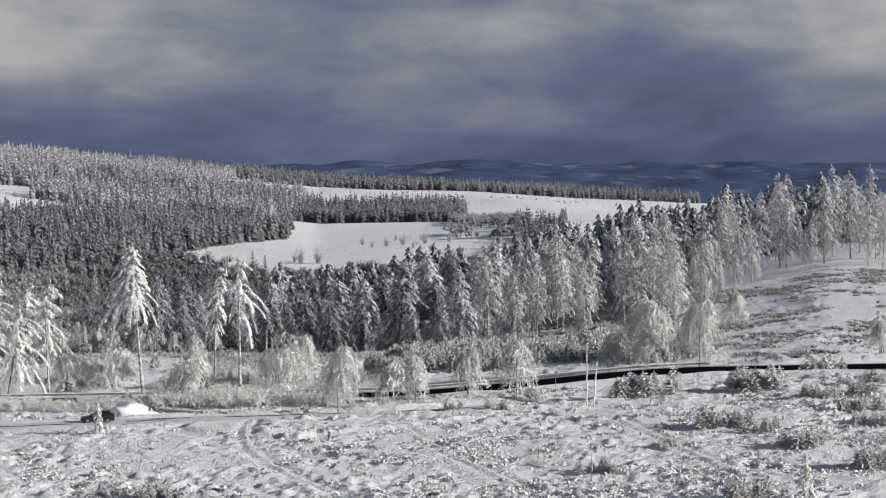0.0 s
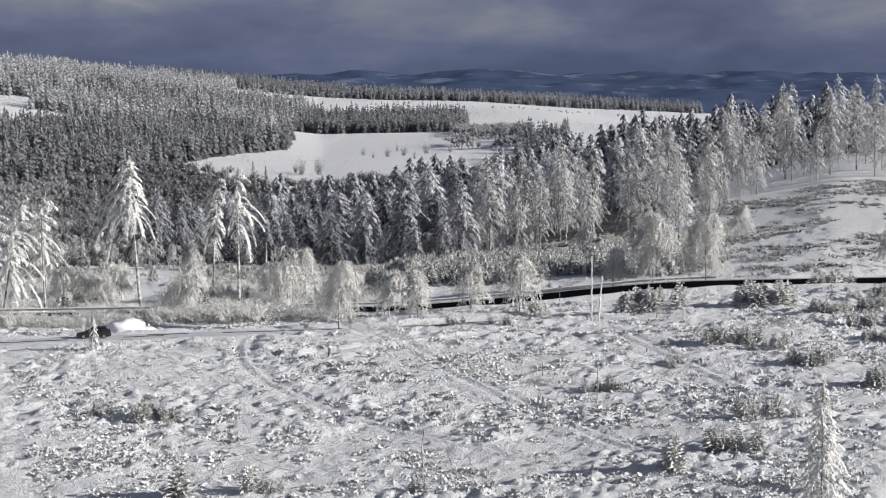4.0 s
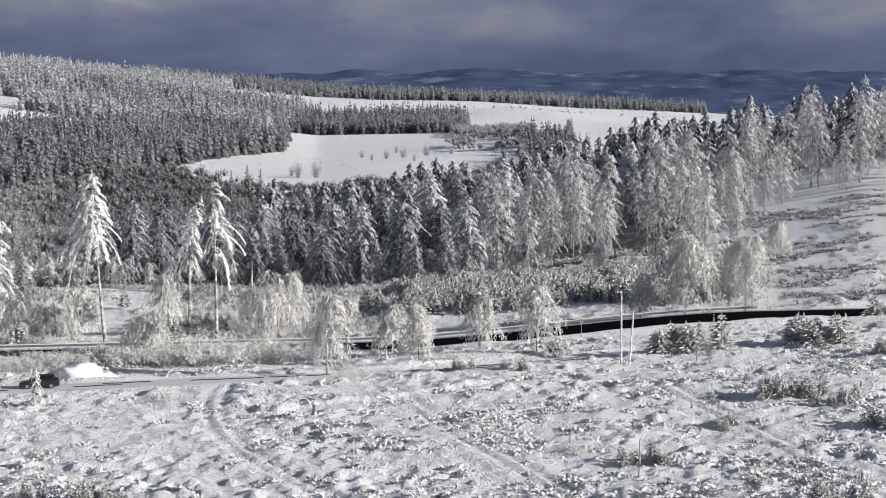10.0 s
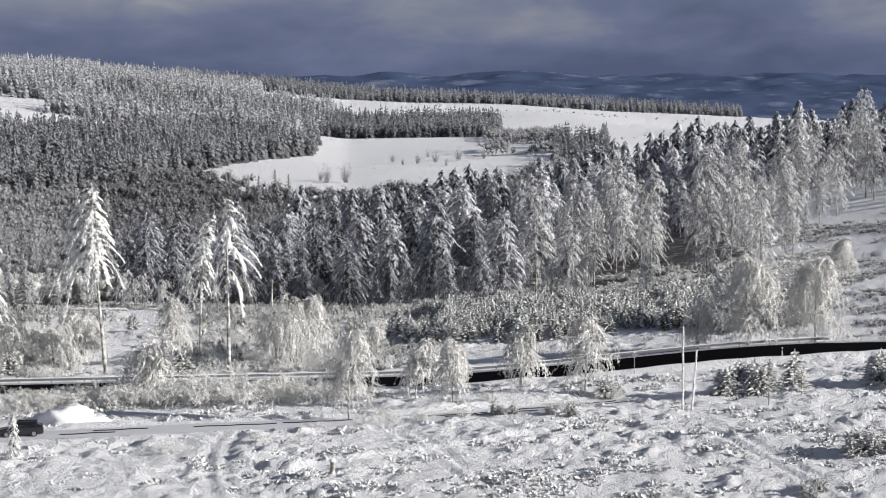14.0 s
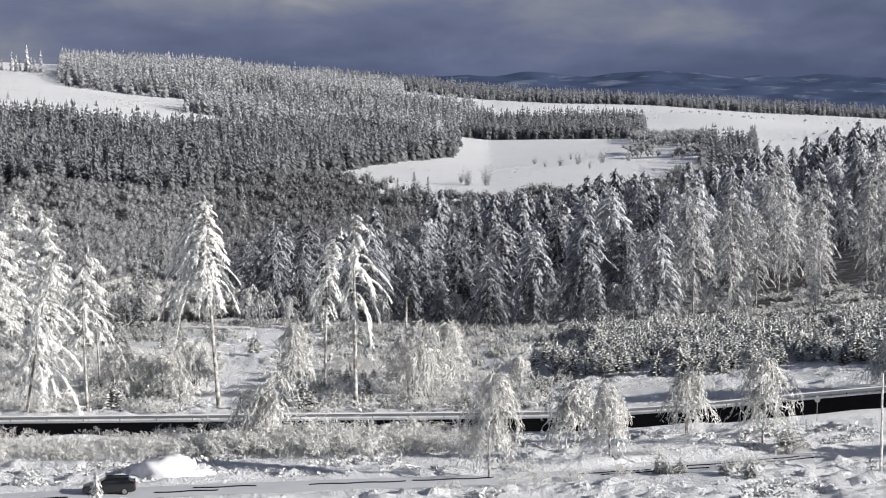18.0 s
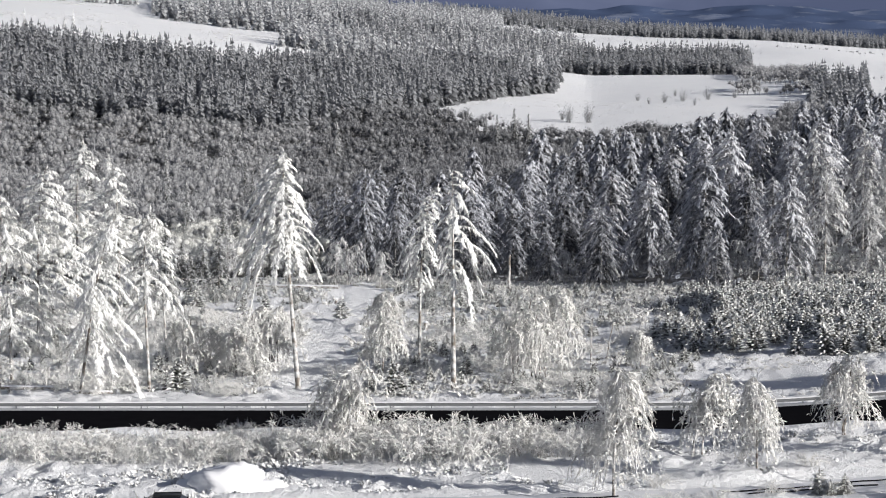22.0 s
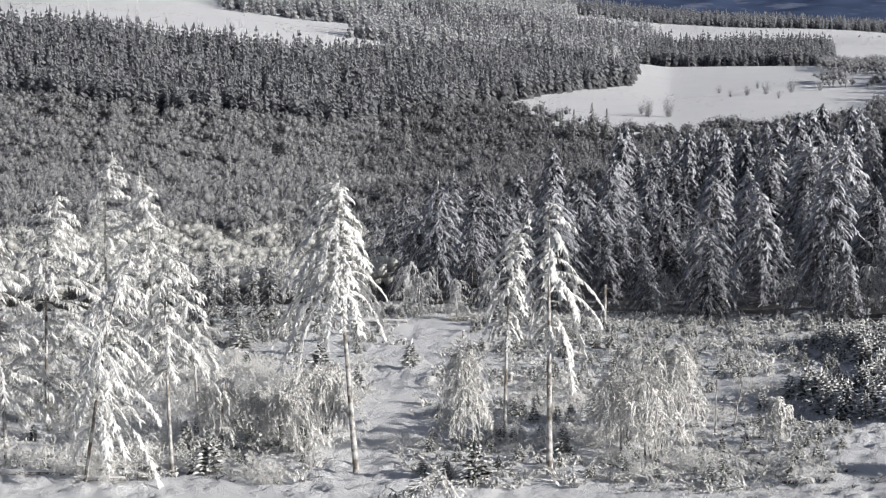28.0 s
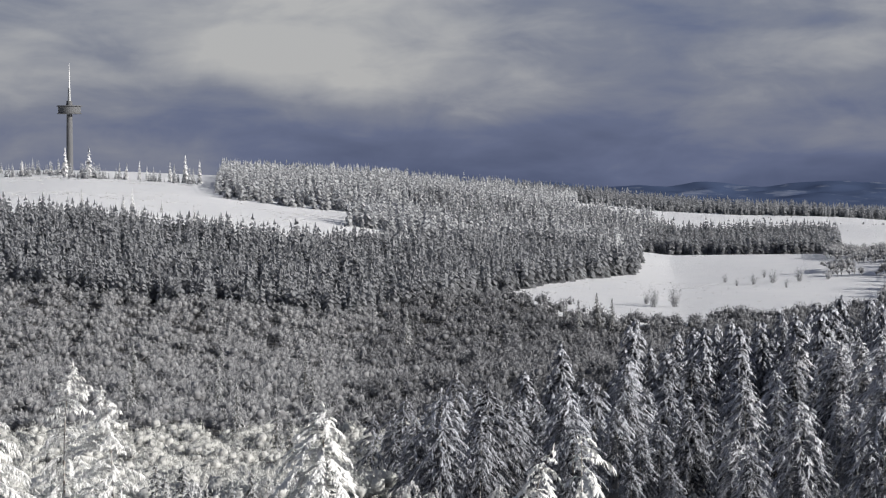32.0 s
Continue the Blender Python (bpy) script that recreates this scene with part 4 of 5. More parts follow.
# ---- birches by the lay-by and round the road ----
BIRCH = (  # x, y, height, radius, stems, bend x
    (-14.2, 258.0, 11.2, 3.5, 1, 0.4), (-3.2, 268.0, 8.4, 3.1, 1, -0.5), (5.0, 287.0, 8.6, 3.0, 2, 0.6), (12.0, 277.5, 10.0, 3.6, 1, 0.2),
    (35.5, 313.5, 14.0, 5.6, 1, 0.3), (44.6, 315.0, 13.0, 5.4, 1, 0.3), (-38.5, 276.0, 9.4, 3.6, 3, 0.6), (-8.0, 277.0, 8.2, 3.6, 2, 1.2),
    (-43.8, 331.7, 11.0, 2.6, 1, 0.3), (-29.0, 335.0, 11.5, 4.8, 3, 0.5), (-24.5, 343.0, 10.5, 3.2, 1, 0.3), (61.5, 392.0, 9.0, 3.2, 1, 0.5),
    (-26.0, 330.0, 9.0, 4.0, 3, 0.0), (-60.5, 330.0, 8.5, 4.0, 3, 0.0), (-66.0, 329.0, 8.0, 3.6, 3, 0.4), (-57.8, 336.0, 8.5, 3.6, 3, 0.0),
    (-15.0, 337.0, 5.2, 1.9, 1, 0.0), (78.0, 325.0, 8.5, 3.4, 3, 0.0), (29.0, 318.0, 8.0, 3.0, 2, 0.3),
)
for k, (x, y, h, r, st, b) in enumerate(BIRCH):
    plant("birch_tree", weeping(60 + k, h, r, limbs=70 if r > 5 else 46, strands=13 if r > 5 else 10, w=0.068, stems=st, bend=(b, 0)), "rime", x, y,
          label="weeping birch bowed down by thick white rime", group="birches by the road")
edge = [weeping(90 + k, 9.5, 3.6, limbs=26, strands=6, w=0.09, stems=1 + k % 2) for k in range(3)]
firsts = {}
for k, (x, y, s) in enumerate(((8, 442, 1.1), (14, 441, 1.0), (20, 438, 0.95), (-3, 445, 0.9), (32, 436, 0.85), (-14, 448, 0.8), (44, 434, 0.8), (-24, 452, 0.7), (-32, 450, 0.8),
                               (-60, 432, 0.75), (-66, 436, 0.85), (-52, 440, 0.8), (-74, 434, 0.7), (-45, 444, 0.75), (-83, 440, 0.9), (-90, 452, 0.9), (-70, 446, 0.9), (-58, 450, 0.8), (-99, 446, 0.9))):
    if k % 3 not in firsts:
        firsts[k % 3] = plant("birch_tree", edge[k % 3], "pale", x, y, k * 50, s, label="grey frosted birch at the edge of the plantation", group="birches at the wood's edge")
    else:
        again(firsts[k % 3], x, y, k * 50, s)

# ---- bushes ----
BUSHES = [shrub(110 + k, 3.6, 2.8, stems=26, twigs=10, w=0.024, droop=0.8, spread=1.15) for k in range(5)]
made = {}


def bush(k, x, y, s, turn, label, group):
    if (k, group) not in made:
        ob = plant("rimed_bush", BUSHES[k], "brush" if "lay-by" in group else "rime", x, y, turn, s, label=label, category="bush", group=group)
        made[(k, group)] = ob
    else:
        again(made[(k, group)], x, y, turn, s)


r = np.random.RandomState(77)
for x in np.arange(-92, -16, 2.7):
    for row in (0, 1):
        bush(r.randint(5), x + r.normal() * 0.7, lane_line(x) + 24.0 - 0.17 * (x + 22) - 3.4 * row + r.normal() * 0.7, r.uniform(0.7, 1.35) * (1.3 if -45 < x < -20 else 1.0), r.uniform(0, 360), "dense bush of bent twigs under thick rime", "bushes between lay-by and road")
for k in range(190):
    x, y = r.uniform(-128, -12), r.uniform(311, 385)
    if -55 + (y - 320) * -0.12 < x < -48 + (y - 320) * -0.1 or (y < 318 and x > -56):
        continue
    if x > -46 and y > 372:
        continue
    bush(r.randint(5), x, y, r.uniform(0.55, 1.25) * (1.25 if x < -58 else 0.8), r.uniform(0, 360), "rime-covered bush in the thicket beyond the road", "bushes beyond the road")
for x, y, s in ((-30.7, 237, 0.75), (-9.5, 254, 0.6), (-12.0, 252, 0.55), (-17.5, 251, 0.45), (-6.5, 258, 0.6), (-2.0, 261, 0.55), (2.0, 263, 0.5), (8.5, 262, 0.6), (10.8, 265, 0.7), (14.7, 274, 0.6), (12.8, 204.3, 0.55), (11.6, 205, 0.4), (13.5, 267, 0.45),
                (-22.0, 240, 0.4), (-18.0, 239, 0.35), (1.0, 270, 0.6), (-11.0, 262, 0.6)):
    bush(r.randint(5), x, y, s, r.uniform(0, 360), "low rimed bush on the snowy clearing", "bushes on the clearing")

# ---- young spruces ----
YOUNG = [young_spruce(130 + k) for k in range(5)]
sprig = {}


def young(x, y, s, turn, label, group):
    k = int(turn) % 5
    if (k, group) not in sprig:
        sprig[(k, group)] = plant("young_spruce", YOUNG[k], "laden" if "clearing" in group else "young", x, y, turn, s, label=label, group=group)
    else:
        again(sprig[(k, group)], x, y, turn, s)


CLUMPS = (  # x, y, half width, half depth, count, size
    (37.6, 231, 3.4, 2.2, 16, 0.62), (31.5, 272, 4.4, 2.2, 18, 0.95), (48.5, 275, 4.0, 2.2, 15, 1.0), (55.0, 261, 3.0, 1.6, 9, 0.6), (44.0, 212, 2.4, 1.8, 8, 0.6),
    (50.0, 195, 3.0, 2.0, 9, 0.7), (58.6, 248, 3.4, 1.6, 10, 0.6), (18.3, 199, 2.2, 1.6, 9, 0.42), (-30.2, 186, 2.6, 1.8, 12, 0.5), (33.5, 177, 3.4, 1.8, 12, 0.55),
    (-15.4, 148.5, 1.8, 1.2, 6, 0.5), (27.6, 162, 2.6, 2.6, 8, 0.6), (21.2, 152.3, 0.8, 0.6, 3, 0.9), (64.0, 305, 3.0, 2.0, 7, 0.8), (66.0, 283, 4.0, 2.5, 9, 0.6),
    (15.0, 275.5, 1.2, 1.0, 4, 0.7), (2.5, 262.0, 1.6, 1.0, 4, 0.5), (57.0, 232, 3.0, 2.0, 8, 0.5), (62.0, 268, 3.0, 2.0, 7, 0.6), (-36.0, 188, 1.6, 1.0, 4, 0.4), (8.5, 257.5, 1.4, 0.9, 5, 0.45),
    (41.5, 226, 2.5, 1.6, 6, 0.45), (-1.4, 147.0, 0.9, 0.5, 3, 0.4), (29.0, 215, 2.0, 1.5, 5, 0.35), (-22.7, 146.3, 0.7, 0.5, 2, 0.9),
)
r = np.random.RandomState(78)
for x, y, hw, hd, count, s in CLUMPS:
    for k in range(int(count * 1.25)):
        young(x + r.uniform(-1, 1) * hw, y + r.uniform(-1, 1) * hd, 1.35 * s * r.uniform(0.6, 1.15), r.uniform(0, 360), "small snow-dusted young spruce on the clearing", "young spruces on the clearing")
rows = spaced(np.stack([np.zeros(3200), r.uniform(-22, 48, 3200), r.uniform(332, 420, 3200)], 1), 1.45)
ragged = waves(rows[:, 1], rows[:, 2], 9, 52)
rows = rows[(rows[:, 2] > 347 - 0.25 * (rows[:, 1] - 5) + 5 * ragged) & (rows[:, 2] < 413 - 0.15 * rows[:, 1] + 5 * ragged) & (rows[:, 1] > -12 + 7 * ragged) & (ragged > -1.0)]
rows = rows[np.argsort(rows[:, 2])]
for _, x, y in rows[:90]:
    young(x, y, r.uniform(0.75, 1.55), r.uniform(0, 360), "young snow-dusted spruce in a dense plantation", "young spruces below the larches")
rest = rows[90:]
rest = np.stack([r.randint(0, 5, len(rest)), rest[:, 1], rest[:, 2], r.uniform(0, 6.3, len(rest)), r.uniform(0.75, 1.5, len(rest)), np.ones(len(rest))], 1)
scatter("young_plantation", YOUNG, rest, "young", "dense plantation of young snow-dusted spruces", "young trees")
for k in range(40):
    x, y = r.uniform(-120, -28), r.uniform(312, 425)
    if not (-58 < x < -44 and y < 372):
        young(x, y, r.uniform(0.6, 1.4), r.uniform(0, 360), "young snow-laden spruce in the thicket", "young spruces in the thicket")

# ---- undergrowth that nobody could count ----
TUFTS = [tuft(150 + k, 0.42, 0.45) for k in range(5)]
CLODS = [clod(170 + k, 0.34) for k in range(5)]
HEATH = [shrub(160 + k, 1.5, 1.3, stems=7, twigs=2, w=0.10, droop=0.4, pts=3) for k in range(4)]


def on_clearing(x, y):
    patchy = 0.6 * waves(x, y, 14, 41) + waves(x, y, 2.5, 42) > 0.1
    clear = np.abs(y - lane_line(x)) > 4.5
    return patchy & clear & (y < road_line(x) - 9)


scatter("snow_hummocks", CLODS, sow(37, 15000, 132, 290, -0.24, 0.26, 5, on_clearing, (0.25, 0.95), (0.5, 1.0)), "snow", "small hummocks of snow over grass on the clearing", "snow")
scatter("grass_tufts", TUFTS, sow(31, 36000, 132, 296, -0.24, 0.26, 5, lambda x, y: on_clearing(x, y) & (waves(x, y, 5, 58) > -0.2), (0.35, 1.9), (0.6, 1.2)), "straw", "rimed tufts of dead grass poking through the snow", "grass")
scatter("heath_bushes", HEATH, sow(32, 3800, 315, 560, 0.11, 0.27, 4, lambda x, y: (waves(x, y, 19, 43) + 0.8 * waves(x, y, 6, 47) > 0.15) & (x > 50) & (y > road_line(x) + 12), (0.6, 1.3), (0.7, 0.9)), "heath", "low dark heath bushes on the snowy slope", "bushes")
scatter("scrub", HEATH, sow(33, 2300, 311, 440, -0.30, -0.03, 4, lambda x, y: (waves(x, y, 16, 44) > -0.8) & ~((x > -55 - (y - 320) * 0.1) & (x < -48 - (y - 320) * 0.1)) & (y > 313), (0.5, 1.4)), "brush", "low rimed scrub on the felled strip beyond the road", "bushes")
# seedlings added in place of the dark, shaded gaps between snowy clumps
scatter("strip_seedlings", YOUNG, sow(38, 1500, 316, 440, -0.30, -0.02, 5, lambda x, y: (waves(x, y, 12, 55) > -0.1) & ~((x > -56 - (y - 320) * 0.1) & (x < -46 - (y - 320) * 0.1)), (0.25, 0.75)), "young", "seedling spruces added to darken the gaps on the felled strip", "young trees")
# dark bushes added to stand in for shaded gaps in the thicket
scatter("dark_brash", HEATH, sow(40, 1500, 313, 440, -0.30, -0.02, 4, lambda x, y: (waves(x, y, 8, 63) > 0.0) & (y > road_line(x) + 12) & ~((x > -56 - (y - 320) * 0.1) & (x < -46 - (y - 320) * 0.1)), (0.3, 0.9), (0.5, 0.8)), "heath", "dark low bushes added to deepen the gaps between the rimed bushes", "bushes")
scatter("edge_scrub", HEATH, sow(41, 5200, 412, 500, -0.17, 0.16, 4, lambda x, y: (y > 424 - 0.2 * (x + 20)) & (y < np.where(x > -6, 496, 446) - 0.2 * (x + 20)) & (waves(x, y, 7, 64) > -0.5), (0.5, 1.5)), "brush", "rimed undergrowth along the edge of the larches", "bushes")
scatter("verge_scrub", HEATH, sow(36, 2600, 305, 352, -0.09, 0.20, 4, lambda x, y: (y > road_line(x) + 9) & (y < 350 - 0.2 * x) & (waves(x, y, 6, 49) > -0.1), (0.12, 0.5)), "brush", "low rimed brash poking through the snow beyond the road", "bushes")
scatter("field_grass", TUFTS, sow(34, 7000, 1280, 1760, -0.34, 0.03, 5, lambda x, y: in_field(x, y) & (waves(x, y, 60, 45) + waves(x, y, 15, 61) > 0.4), (0.8, 2.8), (0.4, 0.9)), "straw", "dead grass and brash showing on the snowy field", "grass")
scatter("hill_brash", TUFTS, sow(35, 8000, 1450, 1960, -0.36, -0.18, 5, lambda x, y: waves(x, y, 50, 46) + waves(x, y, 14, 60) > 0.3, (1.0, 3.5), (0.4, 0.9)), "straw", "brash and stumps showing on the snowy hilltop", "grass")

# ---- built things ----


def box(bm, size, at, bevel=0.0):
    made = bmesh.ops.create_cube(bm, size=1.0)["verts"]
    bmesh.ops.scale(bm, vec=size, verts=made)
    bmesh.ops.translate(bm, vec=at, verts=made)
    if bevel:
        edges = list({e for v in made for e in v.link_edges})
        bmesh.ops.bevel(bm, geom=edges, offset=bevel, segments=2, affect="EDGES", profile=0.5)


def rod(bm, radius, length, m, top=None, sides=12):
    bmesh.ops.create_cone(bm, cap_ends=True, segments=sides, radius1=radius, radius2=radius if top is None else top, depth=length, matrix=m)


def part(name, bm, mat, parent, label="", m=None):
    me = bpy.data.meshes.new(name)
    bm.to_mesh(me)
    bm.free()
    me.materials.append(MAT[mat])
    ob = new(name, me)
    ob.parent = parent
    if m is not None:
        ob.matrix_local = m
    if label:
        ob["label"] = label
    return ob


def thing(name, x, y, z, turn, label, category, group=""):
    ob = new(name)
    ob.matrix_world = pose(x, y, z, 0, 0, turn)
    return tagged(ob, label, category, group)


# the shoulder of grey slush beyond the asphalt, and the lane with its wet ruts
strip("road_shoulder", -260, 84, lambda x: road_line(x) + 6.0, road_level, 0.6, MAT["slush"], 0.05, label="grey slushy shoulder of the road", category="road")
strip("lane", -150, 16, lane_line, lane_level, 2.5, MAT["packed"], 0.03, label="lay-by lane of packed snow", category="road")
for k, (x0, x1, off) in enumerate(((-80, -50.5, -1.0), (-43, -38, -0.6), (-40, -35, 0.7), (-30, -22, 0.3), (-21, -14, 0.5), (-6, 4, 0.4), (2, 15, 0.9), (-4, 6, -0.6), (7, 16, -0.4))):
    strip("wet_rut", x0, x1, lambda x, o=off: lane_line(x) + o + 0.12 * np.sin(x * 1.7), lane_level, 0.20, MAT["asphalt"], 0.10, 0.6, "dark wet rut where asphalt shows through the snow", "rut")

# guard rail on the far side of the road, capped with snow
rail = thing("guard_rail", 0, 0, 0, 0, "galvanised guard rail capped with snow beyond the road", "guard rail")
xs = np.arange(-110, 47, 2.0)


def along_rail(x):
    return Vector((float(x), float(road_line(x)) + 6.0, float(road_level(x))))


def sweep(profile, xs, lift):
    bm = bmesh.new()
    rings = []
    for x in xs:
        p = along_rail(x)
        rings.append([bm.verts.new((p.x, p.y + a, p.z + lift + b)) for a, b in profile])
    for one, two in zip(rings, rings[1:]):
        for k in range(len(profile)):
            bm.faces.new((one[k], one[(k + 1) % len(profile)], two[(k + 1) % len(profile)], two[k]))
    bm.faces.new(rings[0])
    bm.faces.new(rings[-1])
    bmesh.ops.recalc_face_normals(bm, faces=bm.faces)
    return bm


part("beam", sweep([(-0.04, 0), (0.0, 0.05), (-0.04, 0.10), (-0.04, 0.20), (0.0, 0.25), (-0.04, 0.30), (0.03, 0.30), (0.03, 0)], xs, 0.36), "steel", rail, "ribbed steel beam")
part("snow_cap", sweep([(-0.10, 0), (-0.11, 0.05), (-0.05, 0.11), (0.05, 0.11), (0.10, 0.05), (0.10, 0)], xs, 0.663), "fresh", rail, "ridge of snow lying on the beam")
bm = bmesh.new()
box(bm, (0.10, 0.06, 1.0), (0, 0.07, 0.16))
post_mesh = None
for x in np.arange(-110, 46, 4.0):
    p = along_rail(x)
    if post_mesh is None:
        first_post = part("post", bm, "steel", rail)
        post_mesh = first_post.data
        first_post.location = p
    else:
        ob = new("post", post_mesh)
        ob.parent, ob.location = rail, p

# roadside marker posts
marker = None
for x, off in ((37.9, -6.0), (62.0, -6.0), (13.0, -6.2), (-8.0, -6.2), (-40.0, -6.2), (24.0, 8.4), (-62.0, 8.4)):
    y = road_line(x) + off
    if marker is None:
        marker = thing("marker_post", x, y, spot(x, y), 0, "white roadside marker post with a black band", "post", "marker posts along the road")
        bm = bmesh.new()
        box(bm, (0.12, 0.10, 1.25), (0, 0, 0.45), 0.02)
        part("shaft", bm, "white", marker)
        bm = bmesh.new()
        box(bm, (0.126, 0.106, 0.25), (0, 0, 0.80), 0.01)
        part("band", bm, "black", marker, "slanted black band")
    else:
        copy_thing(marker, pose(x, y, spot(x, y), 0, 0, x * 3))

# round sign seen from behind, where the lay-by leaves the road
sign = thing("road_sign", 18.9, 293.6, spot(18.9, 293.6), 8, "round traffic sign on a steel post, seen from behind", "sign")
bm = bmesh.new()
rod(bm, 0.038, 2.7, pose(0, 0, 1.05))
part("post", bm, "steel", sign)
bm = bmesh.new()
rod(bm, 0.32, 0.03, pose(0, -0.06, 2.35, 90), sides=28)
part("plate", bm, "steel", sign, "round grey plate")
bm = bmesh.new()
box(bm, (0.3, 0.12, 0.06), (0, -0.04, 2.70), 0.02)
part("snow_cap", bm, "fresh", sign)


def lump(name, size, seed, rough, mat, parent, cuts=4):
    bm = bmesh.new()
    bmesh.ops.create_icosphere(bm, subdivisions=cuts, radius=1.0)
    for v in bm.verts:
        n = noise.fractal(v.co * 1.6 + Vector((seed, 0, 0)), 0.9, 2.1, 5)
        c = noise.cell(v.co * 3.1 + Vector((seed, 2, 0)))
        v.co = v.co * (1 + rough * n + 0.3 * rough * c)
        if v.co.z < -0.2:
            v.co.z = -0.2
    bmesh.ops.scale(bm, vec=size, verts=bm.verts)
    for f in bm.faces:
        f.smooth = True
    return part(name, bm, mat, parent)


pile = thing("snow_pile", -44.6, 258.6, spot(-44.6, 258.6), 4, "heap of ploughed snow beside the lay-by", "snow pile")
lump("bank", (3.7, 2.3, 2.0), 3.0, 0.24, "fresh", pile)
lump("side_heap", (2.3, 1.6, 1.1), 9.0, 0.26, "fresh", pile).location = (2.6, 0.2, 0)
lump("low_heap", (1.8, 1.3, 0.8), 5.0, 0.26, "fresh", pile).location = (-2.6, -0.3, 0)

# estate car in the lay-by, nose to the west
car = thing("car", -46.9, float(lane_line(-46.9)) + 0.2, float(lane_level(-46.9)) + 0.06, 180 + math.degrees(math.atan(0.32)) - 6, "dark grey estate car with dark windows parked in the lay-by", "car")


def hull(stations, width):
    """A body from cross-sections along x: x, half width, bottom, shoulder, top, top half width."""
    bm = bmesh.new()
    rings = []
    for x, hw, z0, zs, zt, tw in stations:
        ring = [(-hw * 0.92, z0), (-hw, z0 + 0.15), (-hw, zs), (-tw, zt), (tw, zt), (hw, zs), (hw, z0 + 0.15), (hw * 0.92, z0)]
        rings.append([bm.verts.new((x, y * width, z)) for y, z in ring])
    for a, b in zip(rings, rings[1:]):
        for k in range(8):
            bm.faces.new((a[k], a[(k + 1) % 8], b[(k + 1) % 8], b[k]))
    bm.faces.new(rings[0])
    bm.faces.new(rings[-1])
    bmesh.ops.recalc_face_normals(bm, faces=bm.faces)
    bmesh.ops.bevel(bm, geom=list(bm.edges), offset=0.03, segments=2, affect="EDGES")
    return bm


body = part("body", hull([(2.28, 0.70, 0.30, 0.55, 0.62, 0.60), (2.15, 0.84, 0.24, 0.66, 0.76, 0.72), (1.0, 0.90, 0.22, 0.80, 0.96, 0.78), (0.6, 0.90, 0.22, 0.84, 0.98, 0.80), (-1.9, 0.90, 0.22, 0.90, 1.0, 0.80), (-2.25, 0.86, 0.30, 0.86, 0.98, 0.76), (-2.32, 0.80, 0.38, 0.70, 0.78, 0.72)], 1.0), "car_paint", car, "dark grey painted body")
part("windows", hull([(1.02, 0.74, 0.90, 0.95, 0.99, 0.70), (0.35, 0.76, 0.90, 1.22, 1.38, 0.58), (-1.55, 0.76, 0.90, 1.25, 1.42, 0.60), (-2.18, 0.74, 0.90, 0.98, 1.06, 0.66)], 1.0), "tint", car, "dark tinted glasshouse")
part("roof", hull([(0.30, 0.56, 1.36, 1.40, 1.425, 0.48), (-0.6, 0.60, 1.39, 1.44, 1.475, 0.52), (-1.72, 0.60, 1.38, 1.43, 1.455, 0.52)], 1.0), "black", car, "black roof")
for y in (-0.52, 0.52):
    bm = bmesh.new()
    box(bm, (1.8, 0.04, 0.05), (-0.65, y, 1.50), 0.015)
    part("roof_rail", bm, "black", car)
    bm = bmesh.new()
    box(bm, (0.10, 0.34, 0.20), (-2.27, y * 1.2, 0.82), 0.03)
    part("tail_lamp", bm, "lamp", car, "red tail lamp")
    bm = bmesh.new()
    box(bm, (0.22, 0.34, 0.13), (2.14, y * 1.15, 0.66), 0.03)
    part("headlamp", bm, "tint", car, "clear headlamp")
    bm = bmesh.new()
    box(bm, (0.14, 0.16, 0.12), (0.72, y * 1.9, 1.0), 0.03)
    part("mirror", bm, "black", car)
for x in (1.38, -1.36):
    for y in (-0.80, 0.80):
        bm = bmesh.new()
        bmesh.ops.create_cone(bm, cap_ends=True, segments=24, radius1=0.33, radius2=0.33, depth=0.22, matrix=pose(x, y, 0.32, 90))
        bmesh.ops.bevel(bm, geom=list(bm.edges), offset=0.03, segments=2, affect="EDGES")
        wheel = part("wheel", bm, "rubber", car, "black tyre")
        bm = bmesh.new()
        rod(bm, 0.21, 0.235, pose(x, y, 0.32, 90), sides=20)
        part("rim", bm, "steel", wheel, "grey alloy rim")

# ---- stakes, stumps, snags and logs ----


def stake(x, y, height, radius, lean, label, name="stake", mat="bark", category="stake", group=""):
    ob = thing(name, x, y, spot(x, y), 0, label, category, group)
    g = Growth(int(x * 10) % 97)
    hs = np.linspace(-0.4, height, 8)
    g.tube([(lean * h / height + 0.03 * math.sin(2.1 * h + x), 0.02 * math.cos(1.7 * h), h) for h in hs], [radius * (1.05 - 0.4 * h / height) for h in hs], 8)
    shaft = new("shaft", g.trunk("shaft", MAT[mat]))
    shaft.parent = ob
    return ob, g


for x, y, h, ln in ((21.6, 260.8, 9.2, 0.0), (22.6, 261.0, 6.6, 0.5)):
    ob, g = stake(x, y, h, 0.13, ln, "bare pale birch pole standing on the clearing", "dead_birch", "rime", "dead tree", "bare birch poles")
for x, y, h, ln in ((12.2, 209.0, 1.7, 0.0), (17.4, 192.5, 3.6, 0.1), (-1.4, 154.0, 3.4, 0.0), (-1.5, 170.3, 1.6, 0.05), (-21.0, 343.5, 5.4, 0.1), (-19.3, 346.5, 4.2, 0.7), (-25.0, 352.8, 4.6, -0.2), (31.0, 262.0, 1.4, 0.0), (-57.0, 336.5, 7.0, 0.2), (-25.3, 331.5, 4.8, -0.5)):
    stake(x, y, h, 0.07, ln, "thin rimed stake leaning from the snow", group="stakes in the snow")
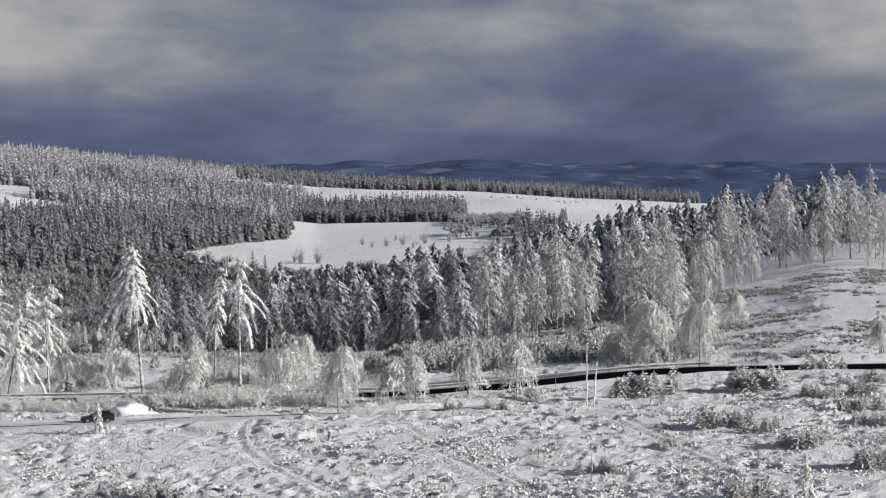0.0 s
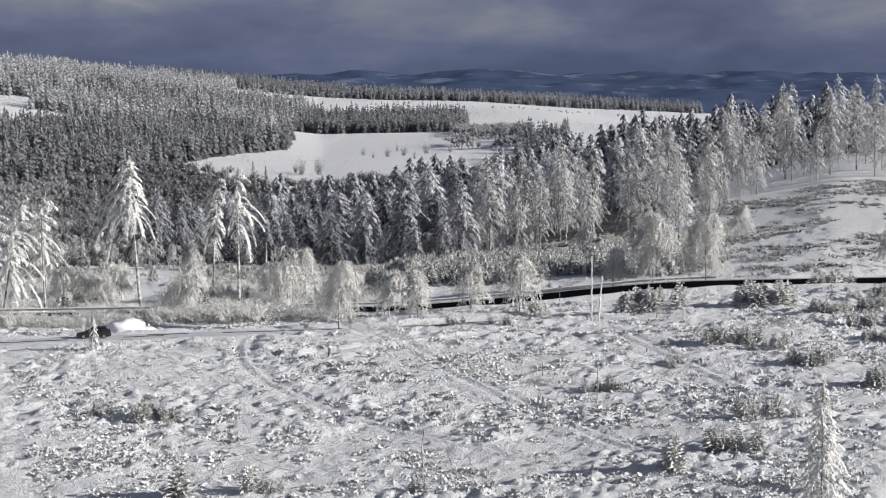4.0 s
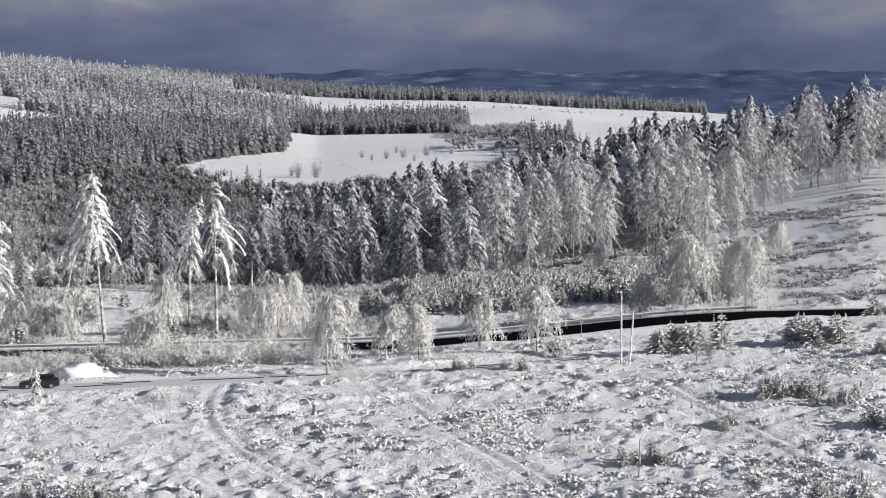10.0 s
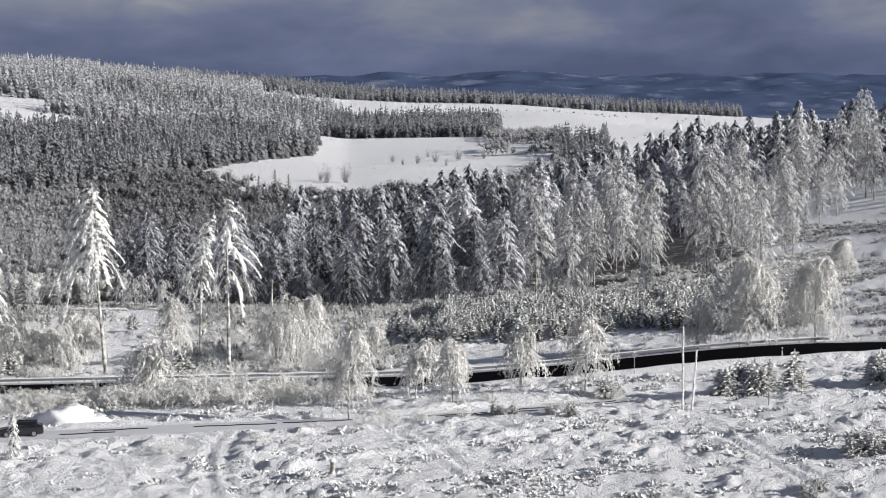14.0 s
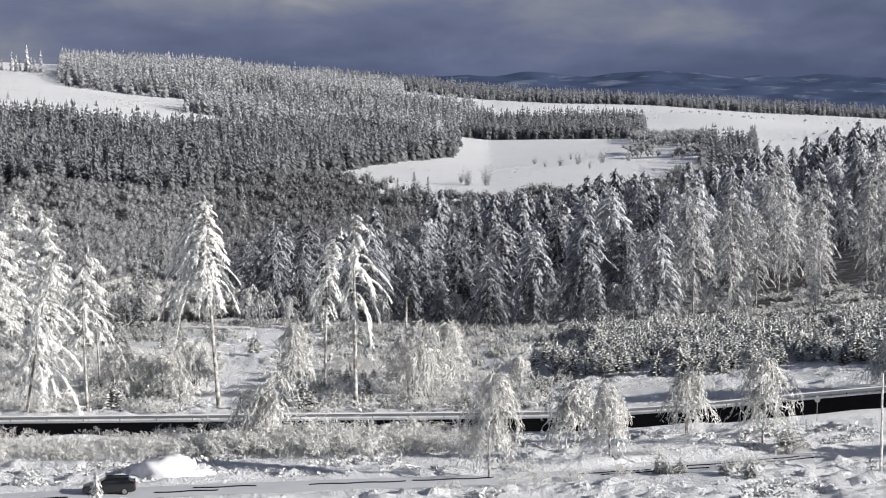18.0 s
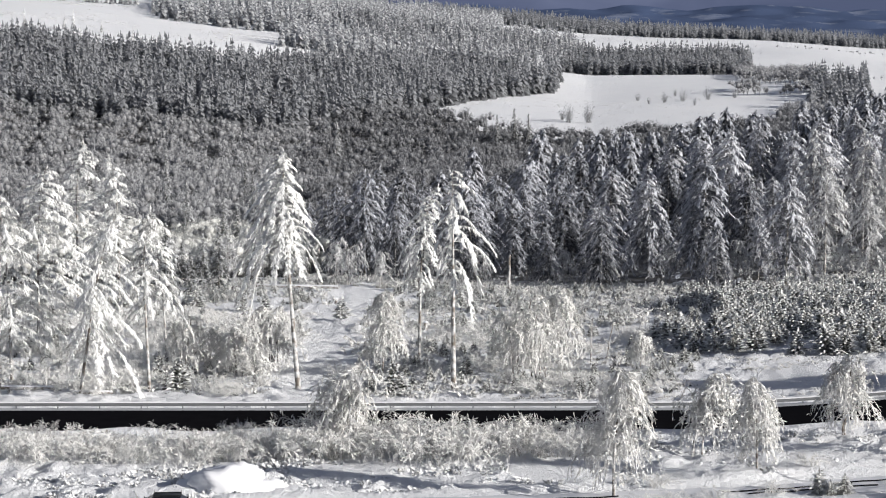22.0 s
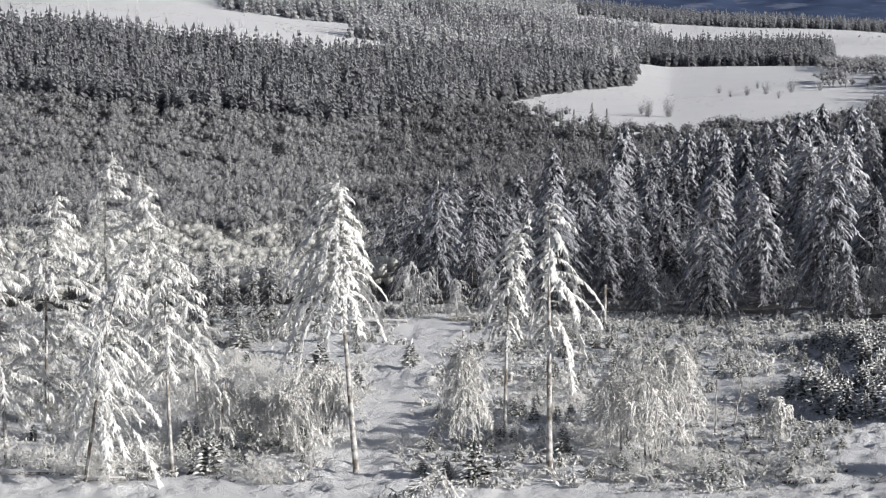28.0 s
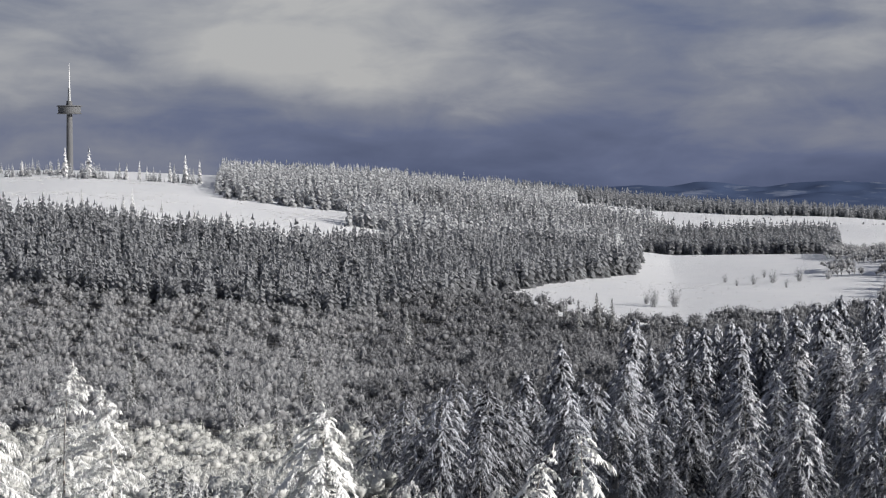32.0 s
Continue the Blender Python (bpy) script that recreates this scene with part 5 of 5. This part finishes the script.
snag, g = stake(-38.5, 423.4, 6.4, 0.24, 0.1, "dead snag with short broken branch stubs", "snag", "bark", "dead tree")
g2 = Growth(5)
for k in range(9):
    a, h = 2.4 * k, 2.2 + 0.45 * k
    g2.tube([(0, 0, h), (0.7 * math.cos(a), 0.7 * math.sin(a), h + 0.15), (1.3 * math.cos(a), 1.3 * math.sin(a), h + 0.1)], [0.10, 0.08, 0.05], 5)
    stub = new("branch_stub", g2.trunk("branch_stub", MAT["bark"]))
    stub.parent = snag
    g2.tv, g2.tf = [], []
stump = None
for x, y, s in ((-13.7, 224.6, 1.0), (36.6, 188.0, 0.75), (34.2, 203.5, 0.7), (7.0, 217.0, 0.5), (-8.5, 205.0, 0.5), (-33.0, 210.0, 0.5), (46.0, 236.0, 0.6), (1.0, 190.0, 0.45), (26.0, 225.0, 0.5), (-20.0, 172.0, 0.5), (-44.5, 372.0, 1.1), (-52.0, 392.0, 1.0), (-40.0, 388.0, 0.9), (-62.0, 402.0, 1.0), (-56.0, 412.0, 0.8), (-30.0, 398.0, 0.9)):
    if stump is None:
        stump = thing("tree_stump", x, y, spot(x, y), 20, "weathered tree stump with a cap of snow", "stump", "stumps on the clearing")
        bm = bmesh.new()
        rod(bm, 0.26, 1.5, pose(0, 0, 0.35), 0.20, 14)
        part("stem", bm, "bark", stump)
        lump("snow_cap", (0.33, 0.33, 0.26), 2.0, 0.12, "fresh", stump, 2).location = (0, 0, 1.13)
    else:
        two = copy_thing(stump, pose(x, y, spot(x, y), 0, 0, x * 17))
        two.scale = (s, s, s * 0.8)
log_kind = None
for x, y, turn, s in ((-68.8, 421.5, 2, 1.0), (-75.0, 421.0, -3, 0.9), (-78.5, 311.2, 5, 0.8), (-72.0, 311.8, 8, 0.7), (-41.0, 372.0, 12, 0.6), (-36.0, 404.0, -8, 0.7), (-53.0, 380.0, 30, 0.5), (-12.0, 348.0, 20, 0.5)):
    if log_kind is None:
        log_kind = thing("snowy_log", x, y, spot(x, y), turn, "felled log on low rests with snow along its top", "log", "felled logs")
        bm = bmesh.new()
        rod(bm, 0.22, 7.2, pose(0, 0, 0.62, 0, 90), 0.17, 12)
        part("stem", bm, "bark", log_kind)
        bm = bmesh.new()
        box(bm, (7.0, 0.36, 0.22), (0, 0, 0.88), 0.09)
        part("snow_cap", bm, "fresh", log_kind)
        for dx in (-2.4, 2.3):
            bm = bmesh.new()
            rod(bm, 0.20, 1.2, pose(dx, 0, 0.25, 90), sides=10)
            part("rest", bm, "bark", log_kind)
    else:
        two = copy_thing(log_kind, pose(x, y, spot(x, y) - 0.3 * (s < 0.9), 0, 0, turn))
        two.scale = (s, s, s)

# ---- telecommunications tower on the far hilltop ----
tx, ty = -681.0, 2050.0
tower = thing("radio_tower", tx, ty, 46.5, 0, "concrete telecommunications tower with round platforms and mast", "tower")
bm = bmesh.new()
rod(bm, 3.4, 76, pose(0, 0, 18), 2.6, 24)
part("shaft", bm, "concrete", tower)
for z, r1, r2, h, name in ((47.2, 11.2, 11.6, 0.8, "platform"), (50.6, 10.3, 10.6, 5.8, "gallery"), (54.1, 11.9, 11.9, 0.9, "platform"), (56.8, 3.0, 2.6, 4.4, "cabin")):
    bm = bmesh.new()
    rod(bm, r1, h, pose(0, 0, z), r2, 32)
    part(name, bm, "concrete", tower)
bm = bmesh.new()
rod(bm, 1.6, 14, pose(0, 0, 64), 1.2, 12)
part("mast", bm, "steel", tower)
bm = bmesh.new()
rod(bm, 0.7, 24, pose(0, 0, 82), 0.25, 10)
part("antenna", bm, "white", tower)
